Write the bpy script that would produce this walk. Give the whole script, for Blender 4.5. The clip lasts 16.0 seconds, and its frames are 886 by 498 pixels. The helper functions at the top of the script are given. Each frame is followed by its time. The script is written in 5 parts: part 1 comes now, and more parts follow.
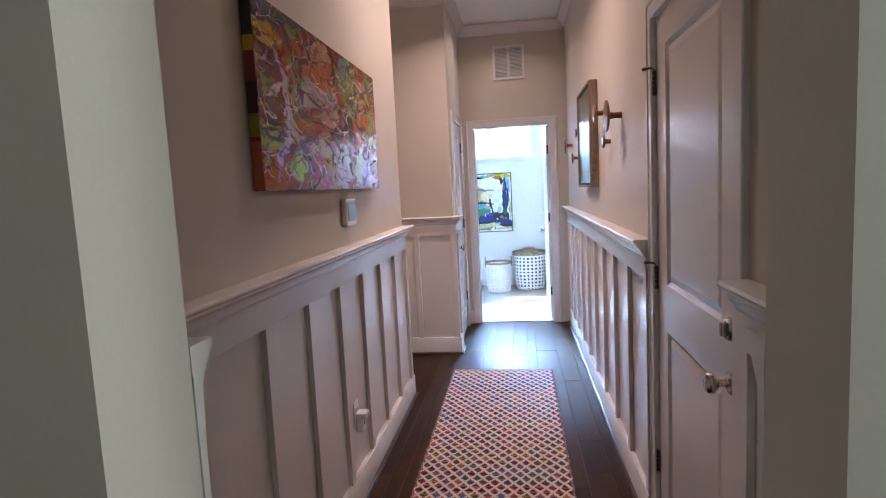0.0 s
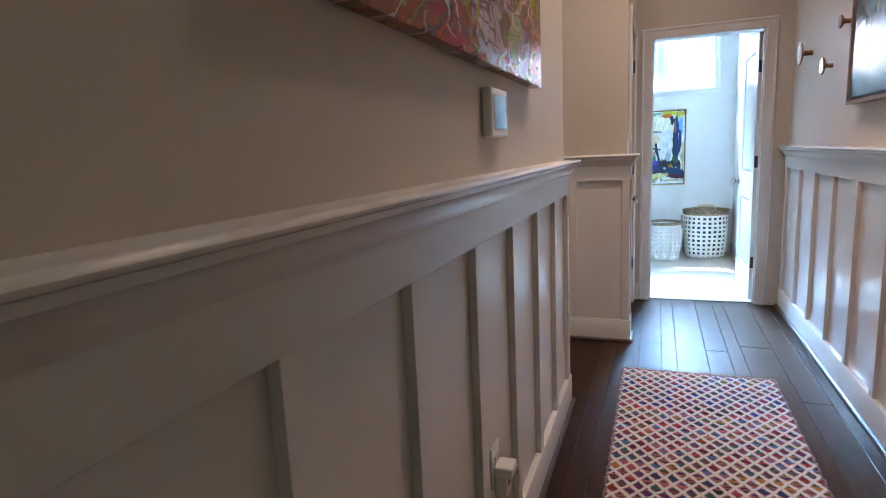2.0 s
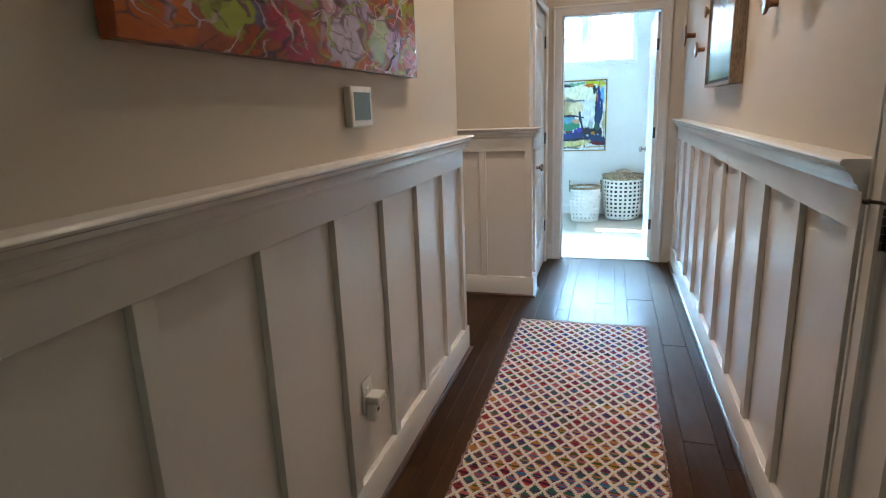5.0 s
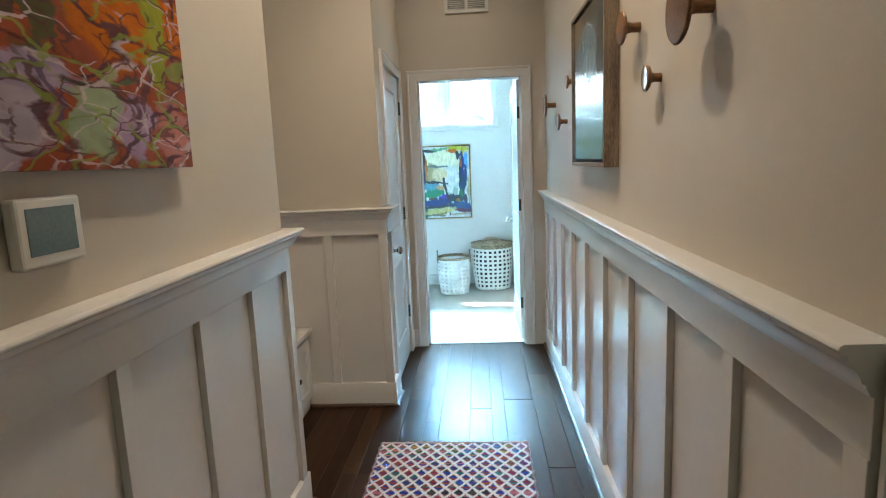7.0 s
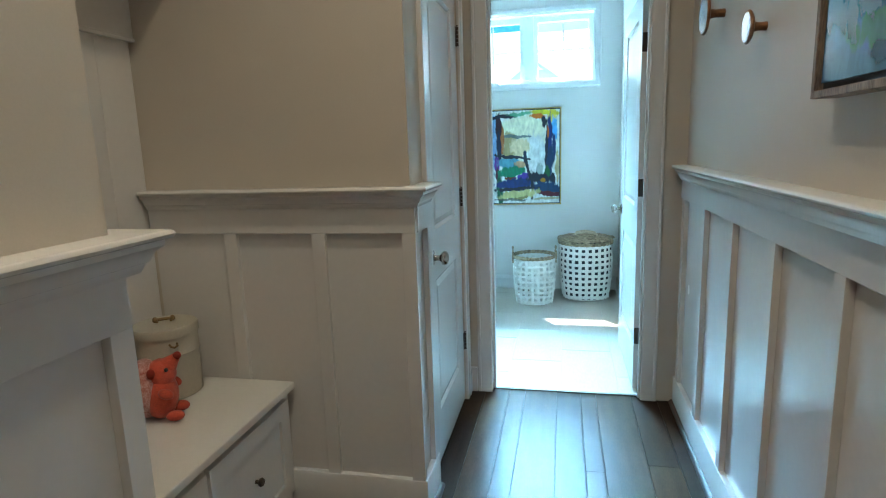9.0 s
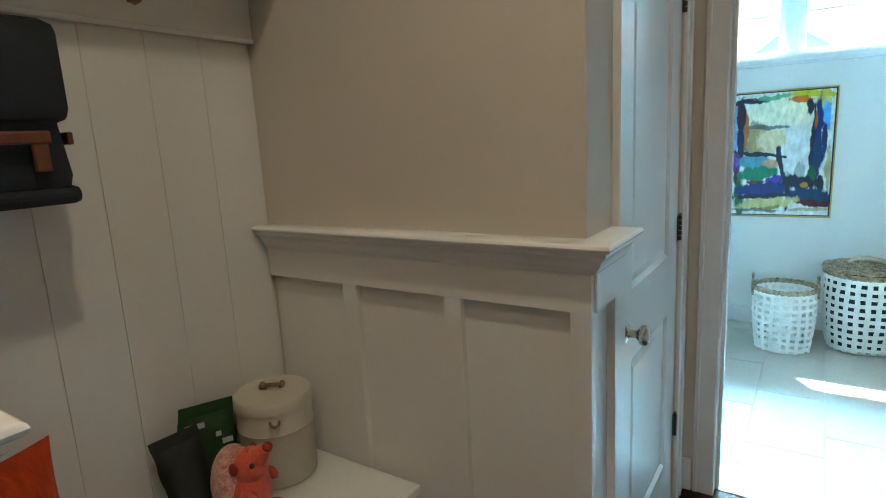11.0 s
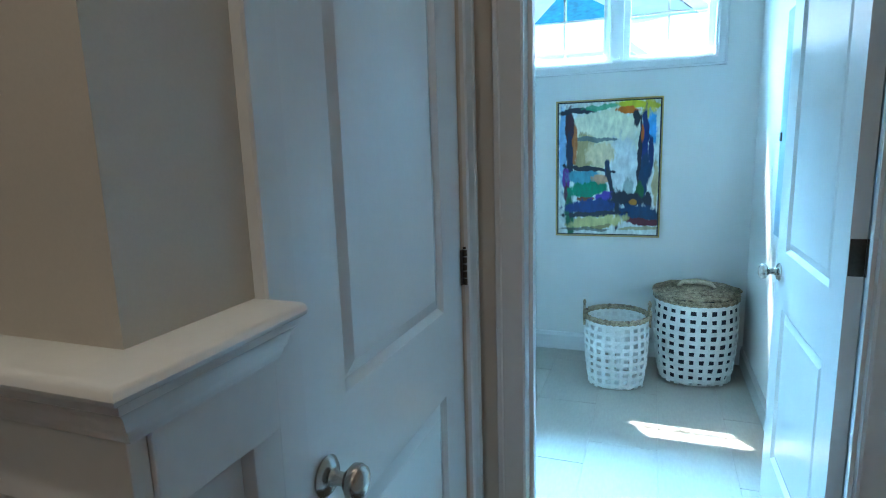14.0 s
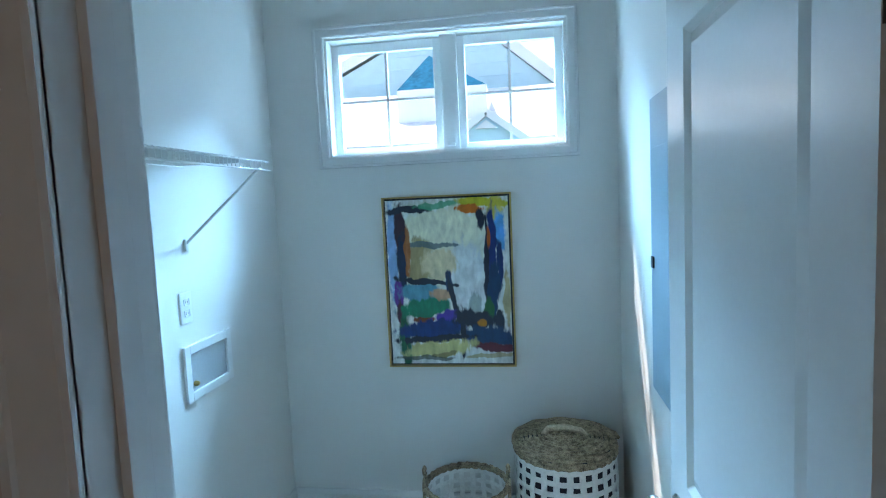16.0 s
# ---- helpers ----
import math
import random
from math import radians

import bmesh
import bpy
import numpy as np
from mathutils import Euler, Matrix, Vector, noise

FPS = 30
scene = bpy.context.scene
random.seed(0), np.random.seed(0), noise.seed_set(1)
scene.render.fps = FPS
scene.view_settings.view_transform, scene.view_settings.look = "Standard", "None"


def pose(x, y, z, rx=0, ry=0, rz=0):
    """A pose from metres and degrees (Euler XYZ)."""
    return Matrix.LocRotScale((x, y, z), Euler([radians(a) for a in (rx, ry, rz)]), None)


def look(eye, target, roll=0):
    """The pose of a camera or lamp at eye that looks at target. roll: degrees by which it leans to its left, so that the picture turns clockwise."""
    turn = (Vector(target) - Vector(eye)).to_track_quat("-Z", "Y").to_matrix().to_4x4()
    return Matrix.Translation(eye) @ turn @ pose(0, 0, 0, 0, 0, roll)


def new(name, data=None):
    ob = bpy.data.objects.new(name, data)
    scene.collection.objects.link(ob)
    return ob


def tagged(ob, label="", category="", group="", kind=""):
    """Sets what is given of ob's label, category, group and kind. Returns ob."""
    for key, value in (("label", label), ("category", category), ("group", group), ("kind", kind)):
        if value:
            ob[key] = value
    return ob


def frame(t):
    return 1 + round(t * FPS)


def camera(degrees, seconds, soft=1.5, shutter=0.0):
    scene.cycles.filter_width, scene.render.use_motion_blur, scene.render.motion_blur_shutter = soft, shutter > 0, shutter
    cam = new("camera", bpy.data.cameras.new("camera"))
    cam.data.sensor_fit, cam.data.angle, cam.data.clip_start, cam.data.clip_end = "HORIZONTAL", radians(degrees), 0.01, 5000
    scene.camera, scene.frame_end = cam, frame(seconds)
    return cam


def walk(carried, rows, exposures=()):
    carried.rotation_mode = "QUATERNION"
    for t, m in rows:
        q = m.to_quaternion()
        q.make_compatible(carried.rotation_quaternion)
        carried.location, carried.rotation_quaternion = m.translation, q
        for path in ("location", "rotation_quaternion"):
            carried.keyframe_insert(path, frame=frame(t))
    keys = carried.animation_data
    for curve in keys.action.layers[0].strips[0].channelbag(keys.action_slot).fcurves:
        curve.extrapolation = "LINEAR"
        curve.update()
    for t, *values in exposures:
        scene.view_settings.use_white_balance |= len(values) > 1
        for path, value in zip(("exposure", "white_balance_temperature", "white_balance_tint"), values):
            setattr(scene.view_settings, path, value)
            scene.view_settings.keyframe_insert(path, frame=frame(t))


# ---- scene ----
cam = camera(75.9, 16.0, soft=1.1)
PATH = [
    (0, (0.056, 0.108, 1.458), (-0.212, 2.078, 1.247), -2.9),
    (0.5, (-0.063, 0.456, 1.426), (-0.422, 2.409, 1.188), -3.0),
    (1, (-0.17, 0.775, 1.387), (-0.64, 2.702, 1.127), -2.9),
    (1.5, (-0.253, 1.003, 1.358), (-0.854, 2.888, 1.069), -2.8),
    (2, (-0.336, 1.227, 1.275), (-1.036, 3.071, 0.942), -2.6),
    (2.5, (-0.376, 1.366, 1.16), (-1.136, 3.173, 0.765), -2.3),
    (3, (-0.352, 1.365, 1.119), (-1.151, 3.143, 0.673), -2.8),
    (3.5, (-0.285, 1.265, 1.09), (-1.093, 3.028, 0.601), -2.7),
    (4, (-0.208, 1.171, 1.147), (-0.986, 2.943, 0.644), -2.8),
    (4.5, (-0.076, 1.08, 1.255), (-0.771, 2.887, 0.753), -2.2),
    (5, (0.027, 1.014, 1.35), (-0.528, 2.877, 0.876), -2.2),
    (5.2, (0.018, 1.035, 1.379), (-0.46, 2.92, 0.913), -1.7),
    (7.3, (0.074, 1.929, 1.468), (-0.037, 3.906, 1.187), -2.4),
    (7.5, (0.088, 2.088, 1.469), (-0.013, 4.068, 1.202), -2.3),
    (8, (0.121, 2.486, 1.454), (0.014, 4.468, 1.207), -2.8),
    (8.5, (0.078, 2.849, 1.419), (-0.164, 4.813, 1.134), -2.3),
    (9, (-0.006, 3.162, 1.345), (-0.42, 5.086, 0.987), -1.9),
    (9.5, (-0.036, 3.399, 1.249), (-0.652, 5.256, 0.836), -1.9),
    (10, (-0.095, 3.63, 1.269), (-0.919, 5.395, 0.815), -2.3),
    (10.2, (-0.1, 3.703, 1.319), (-1.012, 5.425, 0.871), -2.7),
    (12.3, (-0.11, 3.944, 1.477), (-1.256, 5.555, 1.174), -2.7),
    (12.5, (-0.086, 3.981, 1.443), (-1.191, 5.62, 1.136), -2.5),
    (13, (-0.03, 4.169, 1.367), (-0.985, 5.895, 1.037), -2.1),
    (13.5, (-0.024, 4.393, 1.349), (-0.843, 6.183, 0.998), -1.6),
    (14, (-0.071, 4.652, 1.386), (-0.759, 6.497, 1.033), -1.8),
    (14.5, (-0.025, 4.898, 1.454), (-0.588, 6.789, 1.125), -2.5),
    (15, (0.018, 5.189, 1.543), (-0.435, 7.116, 1.254), -3.2),
    (15.5, (0.005, 5.438, 1.605), (-0.357, 7.39, 1.368), -3.4),
    (16, (0.044, 5.633, 1.625), (-0.25, 7.603, 1.452), -2.6),
]
EXPOSURES = [(0, 3.44, 6470, 37), (0.5, 3.33, 6470, 37), (1, 3.15, 6470, 36), (1.5, 3.1, 6520, 31), (2.5, 3.1, 6720, 22), (3.5, 3.35, 6770, 18), (4.2, 3.38, 6820, 17), (5, 3.27, 6820, 15), (7.5, 3.07, 6700, 5), (8.5, 2.77, 6300, 1), (10, 2.65, 6510, 2), (12.5, 2.84, 6560, 0), (13, 2.38, 6060, -2), (13.5, 2.22, 5960, 0), (14, 2.15, 5730, 3), (14.5, 2.0, 5880, 7), (15, 1.82, 6080, 10), (15.5, 1.7, 6130, 11), (16, 1.48, 6430, 14)]
walk(cam, [(t, look(eye, target, roll)) for t, eye, target, roll in PATH], EXPOSURES)
SKY_STRENGTH, SUN_STRENGTH, WINDOW_W, DOWN_W, NOOK_W, ROOM_W = 0.15, 4.0, 2200.0, 1.05, 1.15, 7.0

# ---- world, sun, large lights ----
world = bpy.data.worlds.new("world")
scene.world = world
world.use_nodes = True
wn = world.node_tree.nodes
sky = wn.new("ShaderNodeTexSky")
sky.sky_type = "NISHITA"
sky.sun_disc = False
SUN_DIR = Vector((0.345, -0.51, -1.0)).normalized()
sky.sun_elevation = math.asin(-SUN_DIR.z)
sky.sun_rotation = math.atan2(-SUN_DIR.x, -SUN_DIR.y)
wn["Background"].inputs["Strength"].default_value = SKY_STRENGTH
world.node_tree.links.new(sky.outputs["Color"], wn["Background"].inputs["Color"])


def lamp(name, kind, energy, m, colour=(1, 1, 1), **settings):
    data = bpy.data.lights.new(name, kind)
    data.energy, data.color = energy, colour
    ob = new(name, data)
    ob.matrix_world = m
    if kind == "AREA":
        data.shape = settings.get("shape", "RECTANGLE")
        data.size, data.size_y = settings.get("size", 0.1), settings.get("size_y", 0.1)
        data.spread = settings.get("spread", math.pi)
    elif kind == "SUN":
        data.angle = settings["angle"]
    return ob


lamp("sun", "SUN", SUN_STRENGTH, look((0, 0, 0), SUN_DIR), (1.0, 0.96, 0.9), angle=radians(0.55))
# open sky in front of the laundry window
lamp("window_daylight", "AREA", WINDOW_W, look((-0.335, 11.4, 4.75), (-0.335, 8.4, 2.1)), (0.30, 0.65, 1.0), size=4.0, size_y=2.2)
# recessed downlights of the passage and of the bench nook
for lx, ly, watts in ((-0.14, 3.30, DOWN_W), (-0.07, 5.50, DOWN_W * 0.32)):
    lamp("downlight", "AREA", watts, look((lx, ly, 3.065), (lx, ly, 0)), (1.0, 0.84, 0.66), shape="DISK", size=0.11, spread=radians(135))
lamp("nook_light", "AREA", NOOK_W, look((-0.38, 4.22, 3.065), (-0.38, 4.22, 0)), (1.0, 0.84, 0.66), shape="DISK", size=0.11, spread=radians(135))
# daylight from the windows of the room behind the walk's start
lamp("room_daylight", "AREA", ROOM_W, look((2.85, 0.15, 1.6), (0.0, 0.55, 1.3)), (0.70, 0.97, 0.84), size=0.8, size_y=1.6)


# ---- materials ----
def material(name, colour, rough=0.5, metal=0.0, **kw):
    """A procedural surface: base colour varied at two scales, roughness varied, fine relief."""
    mat = bpy.data.materials.new(name)
    mat.use_nodes = True
    nt = mat.node_tree
    n, l = nt.nodes, nt.links
    b = n["Principled BSDF"]
    b.inputs["Roughness"].default_value = rough
    b.inputs["Metallic"].default_value = metal
    b.inputs["Specular IOR Level"].default_value = kw.get("spec", 0.5)
    co = n.new("ShaderNodeTexCoord").outputs["Object"]
    big, fine = n.new("ShaderNodeTexNoise"), n.new("ShaderNodeTexNoise")
    big.inputs["Scale"].default_value, fine.inputs["Scale"].default_value = kw.get("big", 2.5), kw.get("fine", 120.0)
    big.inputs["Detail"].default_value = fine.inputs["Detail"].default_value = 4
    stretch = n.new("ShaderNodeVectorMath")
    stretch.operation = "MULTIPLY"
    stretch.inputs[1].default_value = kw.get("stretch", (1, 1, 1))
    l.new(co, stretch.inputs[0])
    for t in (big, fine):
        l.new(stretch.outputs[0], t.inputs["Vector"])
    add = n.new("ShaderNodeMath")
    add.operation = "ADD"
    l.new(big.outputs["Fac"], add.inputs[0])
    l.new(fine.outputs["Fac"], add.inputs[1])
    half = n.new("ShaderNodeMath")
    half.operation = "MULTIPLY"
    half.inputs[1].default_value = 0.5
    l.new(add.outputs[0], half.inputs[0])
    ramp = n.new("ShaderNodeValToRGB")
    v = kw.get("vary", 0.06)
    dark = kw.get("dark", tuple(c * (1 - v) for c in colour))
    light = kw.get("light", tuple(min(1, c * (1 + v)) for c in colour))
    ramp.color_ramp.elements[0].position, ramp.color_ramp.elements[1].position = 0.36, 0.64
    ramp.color_ramp.elements[0].color, ramp.color_ramp.elements[1].color = (*dark, 1), (*light, 1)
    l.new(half.outputs[0], ramp.inputs[0])
    out = ramp.outputs[0]
    if kw.get("each"):
        info = n.new("ShaderNodeObjectInfo")
        hsv = n.new("ShaderNodeHueSaturation")
        scale = n.new("ShaderNodeMapRange")
        scale.inputs[3].default_value, scale.inputs[4].default_value = 1 - kw["each"], 1 + kw["each"]
        l.new(info.outputs["Random"], scale.inputs[0])
        l.new(scale.outputs[0], hsv.inputs["Value"])
        l.new(out, hsv.inputs["Color"])
        out = hsv.outputs[0]
    l.new(out, b.inputs["Base Color"])
    rr = n.new("ShaderNodeMapRange")
    rr.inputs[3].default_value, rr.inputs[4].default_value = max(0.02, rough - kw.get("rvary", 0.06)), min(1, rough + kw.get("rvary", 0.06))
    l.new(big.outputs["Fac"], rr.inputs[0])
    l.new(rr.outputs[0], b.inputs["Roughness"])
    if kw.get("bump", 0.05):
        bump = n.new("ShaderNodeBump")
        bump.inputs["Strength"].default_value = kw.get("bump", 0.05)
        bump.inputs["Distance"].default_value = kw.get("height", 0.002)
        l.new(half.outputs[0] if kw.get("both") else fine.outputs["Fac"], bump.inputs["Height"])
        l.new(bump.outputs[0], b.inputs["Normal"])
    if kw.get("sheen"):
        b.inputs["Sheen Weight"].default_value = kw["sheen"]
    if kw.get("coat"):
        b.inputs["Coat Weight"].default_value, b.inputs["Coat Roughness"].default_value = kw["coat"], kw.get("coat_rough", 0.2)
    return mat


WALL = material("greige_wall_paint", (0.60, 0.545, 0.475), 0.62, vary=0.025, fine=260, bump=0.12, height=0.0012)
LAUNDRY_WALL = material("pale_wall_paint", (0.70, 0.68, 0.64), 0.62, vary=0.02, fine=260, bump=0.12, height=0.0012)
TRIM = material("white_semigloss_paint", (0.72, 0.70, 0.68), 0.25, vary=0.02, fine=45, bump=0.10, height=0.0015, rvary=0.05)
DOOR = material("white_door_paint", (0.74, 0.72, 0.70), 0.24, vary=0.015, fine=70, bump=0.06, height=0.001)
CEIL = material("ceiling_paint", (0.72, 0.70, 0.67), 0.8, vary=0.02, fine=300, bump=0.1)
OUTWALL = material("room_wall_paint", (0.60, 0.55, 0.48), 0.65, vary=0.03)
PLANK = material("dark_stained_maple", (0.050, 0.025, 0.014), 0.31, big=5, fine=60, stretch=(5, 0.7, 1), dark=(0.036, 0.018, 0.010), light=(0.066, 0.033, 0.018), each=0.36, bump=0.025, height=0.002, both=True, rvary=0.04, spec=0.06)
SHOE = material("stained_shoe_moulding", (0.060, 0.030, 0.018), 0.4, big=6, fine=80, vary=0.3)
GAP = material("floor_joint_shadow", (0.025, 0.015, 0.010), 0.8)
TILE = material("pale_porcelain_tile", (0.47, 0.43, 0.365), 0.45, big=3, fine=30, stretch=(3, 0.8, 1), vary=0.07, each=0.03, bump=0.04)
GROUT = material("light_grout", (0.52, 0.48, 0.42), 0.85, fine=400)
BRONZE = material("dark_bronze_hardware", (0.10, 0.08, 0.065), 0.36, 0.9, vary=0.15)
NICKEL = material("satin_nickel", (0.50, 0.46, 0.42), 0.24, 1.0, vary=0.05, bump=0.02)
PLASTIC = material("white_plastic", (0.74, 0.74, 0.72), 0.35, vary=0.015, bump=0.02)
DARKSLOT = material("dark_slot", (0.02, 0.02, 0.02), 0.6)
BLACK = material("black_rubber", (0.02, 0.02, 0.022), 0.6)


# ---- mesh helpers ----
def box(bm, x0, x1, y0, y1, z0, z1, bevel=0.0):
    r = bmesh.ops.create_cube(bm, size=1.0, matrix=Matrix.Translation(((x0 + x1) / 2, (y0 + y1) / 2, (z0 + z1) / 2)) @ Matrix.Diagonal((abs(x1 - x0), abs(y1 - y0), abs(z1 - z0), 1)))
    if bevel:
        edges = list({e for v in r["verts"] for e in v.link_edges})
        bmesh.ops.bevel(bm, geom=edges, offset=bevel, segments=2, profile=0.5, affect="EDGES")
    return bm


def boxes(*spans, bevel=0.0):
    bm = bmesh.new()
    for s in spans:
        box(bm, *s, bevel=bevel)
    return bm


def tube(bm, pts, radius, sides=10, close=False):
    """A round bar along pts; radius a number or one for each point."""
    pts = [Vector(p) for p in pts]
    rad = radius if hasattr(radius, "__len__") else [radius] * len(pts)
    rings = []
    for i, p in enumerate(pts):
        a, b = pts[max(i - 1, 0)], pts[min(i + 1, len(pts) - 1)]
        if close:
            a, b = pts[i - 1], pts[(i + 1) % len(pts)]
        d = (b - a).normalized()
        u = d.orthogonal().normalized() if abs(d.z) > 0.9 else d.cross(Vector((0, 0, 1))).normalized()
        if abs(d.z) > 0.9:
            u = (Vector((1, 0, 0)) - d * d.x).normalized()
        w = d.cross(u)
        rings.append([bm.verts.new(p + rad[i] * (math.cos(2 * math.pi * k / sides) * u + math.sin(2 * math.pi * k / sides) * w)) for k in range(sides)])
    n = len(rings)
    for i in range(n if close else n - 1):
        r0, r1 = rings[i], rings[(i + 1) % n]
        for k in range(sides):
            bm.faces.new((r0[k], r0[(k + 1) % sides], r1[(k + 1) % sides], r1[k]))
    if not close:
        bm.faces.new(rings[0])
        bm.faces.new(rings[-1])
    return bm


def lathe(bm, profile, sides=32, m=Matrix()):
    """Turns (radius, height) points round z."""
    rings = []
    for r, z in profile:
        if r < 1e-5:
            rings.append([bm.verts.new(m @ Vector((0, 0, z)))])
        else:
            rings.append([bm.verts.new(m @ Vector((r * math.cos(2 * math.pi * k / sides), r * math.sin(2 * math.pi * k / sides), z))) for k in range(sides)])
    for a, b in zip(rings, rings[1:]):
        for k in range(sides):
            j = (k + 1) % sides
            if len(a) == 1 and len(b) == 1:
                continue
            if len(a) == 1:
                bm.faces.new((a[0], b[k], b[j]))
            elif len(b) == 1:
                bm.faces.new((a[k], b[0], a[j]))
            else:
                bm.faces.new((a[k], b[k], b[j], a[j]))
    return bm


def sweep(bm, path, profile):
    """Runs a moulding profile (distance out, z) along a path of (x, y) corners, mitred; out is to the right of the way."""
    rows = []
    for i, p in enumerate(path):
        p = Vector(p)
        dirs = []
        if i > 0:
            dirs.append((p - Vector(path[i - 1])).normalized())
        if i < len(path) - 1:
            dirs.append((Vector(path[i + 1]) - p).normalized())
        normals = [Vector((d.y, -d.x)) for d in dirs]
        n = normals[0] if len(normals) == 1 else (normals[0] + normals[1]) / (1 + normals[0].dot(normals[1]))
        rows.append([bm.verts.new((p.x + n.x * d, p.y + n.y * d, z)) for d, z in profile])
    for a, b in zip(rows, rows[1:]):
        for k in range(len(profile)):
            j = (k + 1) % len(profile)
            bm.faces.new((a[k], a[j], b[j], b[k]))
    bm.faces.new(rows[0])
    bm.faces.new(rows[-1])
    return bm


def mesh_from(name, bm, mat, smooth=False):
    bmesh.ops.recalc_face_normals(bm, faces=bm.faces)
    me = bpy.data.meshes.new(name)
    bm.to_mesh(me)
    bm.free()
    me.materials.append(mat)
    if smooth:
        me.polygons.foreach_set("use_smooth", [True] * len(me.polygons))
        me.set_sharp_from_angle(angle=radians(40))
    return me


def part(name, bm, mat, parent=None, label="", smooth=False, at=None):
    ob = new(name, mesh_from(name, bm, mat, smooth))
    if at is not None:
        ob.matrix_basis = at
    if parent:
        ob.parent = parent
    if label:
        tagged(ob, label)
    return ob


def thing(name, label, category, at=None, group=""):
    ob = new(name)
    ob.empty_display_size = 0.05
    if at is not None:
        ob.matrix_basis = at
    return tagged(ob, label, category, group)


def structure(name, bm, mat, label, category):
    return tagged(part(name, bm, mat), label, category, kind="structure")


# ---- plan ----
XL, XR = -0.748, 0.575         # passage walls
YE = 3.962                      # end of the passage's wall at the bench nook
YN = 5.005                     # far side of the nook
XB = -0.509                    # face of the closet wall
YD = 6.10                      # wall with the laundry door
HC = 3.08                      # ceiling
XNB = -1.525                   # back of the nook
LX0, LX1, LY = -1.235, 0.479, 8.42  # laundry
YO0, YO1 = 0.752, 0.963        # cased opening that the walk begins at
XO0, XO1 = -0.494, 0.403
CAP, RAIL, BASE = 1.217, 1.058, 0.147

# walls
structure("wall_left", boxes((XNB - 0.12, XL, YO1 + 0.004, YE, 0, HC)), WALL, "greige painted wall of the narrow passage", "wall")
structure("wall_right", boxes((XR, XR + 0.12, YO1 + 0.004, 1.542, 0, HC), (XR, XR + 0.12, 1.542, 2.363, 2.045, HC), (XR, XR + 0.12, 2.363, YD, 0, HC)), WALL, "greige painted wall of the narrow passage", "wall")
structure("wall_entry", boxes((-3.0, XO0, YO0, YO1, 0, HC), (XO1, 3.0, YO0, YO1, 0, HC), (XO0, XO1, YO0, YO1, 2.65, HC)), OUTWALL, "grey-beige wall with an uncased opening to the passage", "wall")
structure("wall_nook", boxes((XNB - 0.12, XNB, YE, YN + 0.12, 0, HC)), WALL, "painted wall at the back of the bench nook", "wall")
structure("wall_closet", boxes((XNB, XB - 0.14, YN, YN + 0.12, 0, HC), (XB - 0.14, XB, YN, 5.25, 0, HC), (XB - 0.14, XB, 5.25, 5.98, 2.075, HC), (XB - 0.14, XB, 5.98, YD, 0, HC)), WALL, "greige painted wall round the closet", "wall")
structure("closet_back", boxes((XB - 0.8, XB - 0.75, YN + 0.12, YD, 0, HC)), WALL, "plain wall inside the closed closet", "wall")
structure("wall_laundry_door", boxes((LX0 - 0.1, -0.40, YD, YD + 0.12, 0, HC), (0.40, XR + 0.12, YD, YD + 0.055, 0, HC), (0.40, XR + 0.12, YD + 0.055, YD + 0.12, 2.12, HC), (-0.40, 0.40, YD, YD + 0.12, 2.08, HC)), WALL, "greige painted wall with the laundry doorway", "wall")
# laundry
LH = 2.78
structure("wall_laundry_left", boxes((LX0 - 0.1, LX0, YD + 0.12, LY + 0.15, 0, LH)), LAUNDRY_WALL, "pale painted laundry wall", "wall")
structure("wall_laundry_right", boxes((LX1, LX1 + 0.1, YD + 0.055, LY + 0.15, 0, LH)), LAUNDRY_WALL, "pale painted laundry wall", "wall")
WX0, WX1, WZ0, WZ1 = -0.925, 0.252, 1.858, 2.444
structure("wall_laundry_window", boxes((LX0, WX0, LY, LY + 0.15, 0, LH), (WX1, LX1, LY, LY + 0.15, 0, LH), (WX0, WX1, LY, LY + 0.15, 0, WZ0), (WX0, WX1, LY, LY + 0.15, WZ1, LH)), LAUNDRY_WALL, "pale painted laundry wall with a high window", "wall")
structure("ceiling_laundry", boxes((LX0 - 0.1, LX1 + 0.1, YD + 0.12, LY + 0.15, LH, LH + 0.1)), CEIL, "white painted laundry ceiling", "ceiling")
structure("ceiling", boxes((XNB - 0.12, XR + 0.12, YO1, YD + 0.12, HC, HC + 0.1)), CEIL, "white painted passage ceiling", "ceiling")
# room behind the start
structure("room_shell", boxes((-3.0, -2.9, -3.5, YO0, 0, HC), (2.9, 3.0, -3.5, YO0, 0, HC), (-3.0, 3.0, -3.6, -3.5, 0, HC)), OUTWALL, "plain walls of the room behind the passage", "wall")
structure("ceiling_room", boxes((-3.0, 3.0, -3.6, YO1, HC + 0.004, HC + 0.1)), CEIL, "white ceiling of the room behind the passage", "ceiling")

floor = structure("floor", boxes((-3.0, 3.0, -3.6, YD + 0.05, -0.06, -0.008)), GAP, "dark stained hardwood plank floor", "floor")
floor_laundry = structure("floor_laundry", boxes((LX0 - 0.1, LX1 + 0.1, YD + 0.05, LY + 0.15, -0.06, -0.004)), GROUT, "pale rectangular porcelain tile floor", "floor")

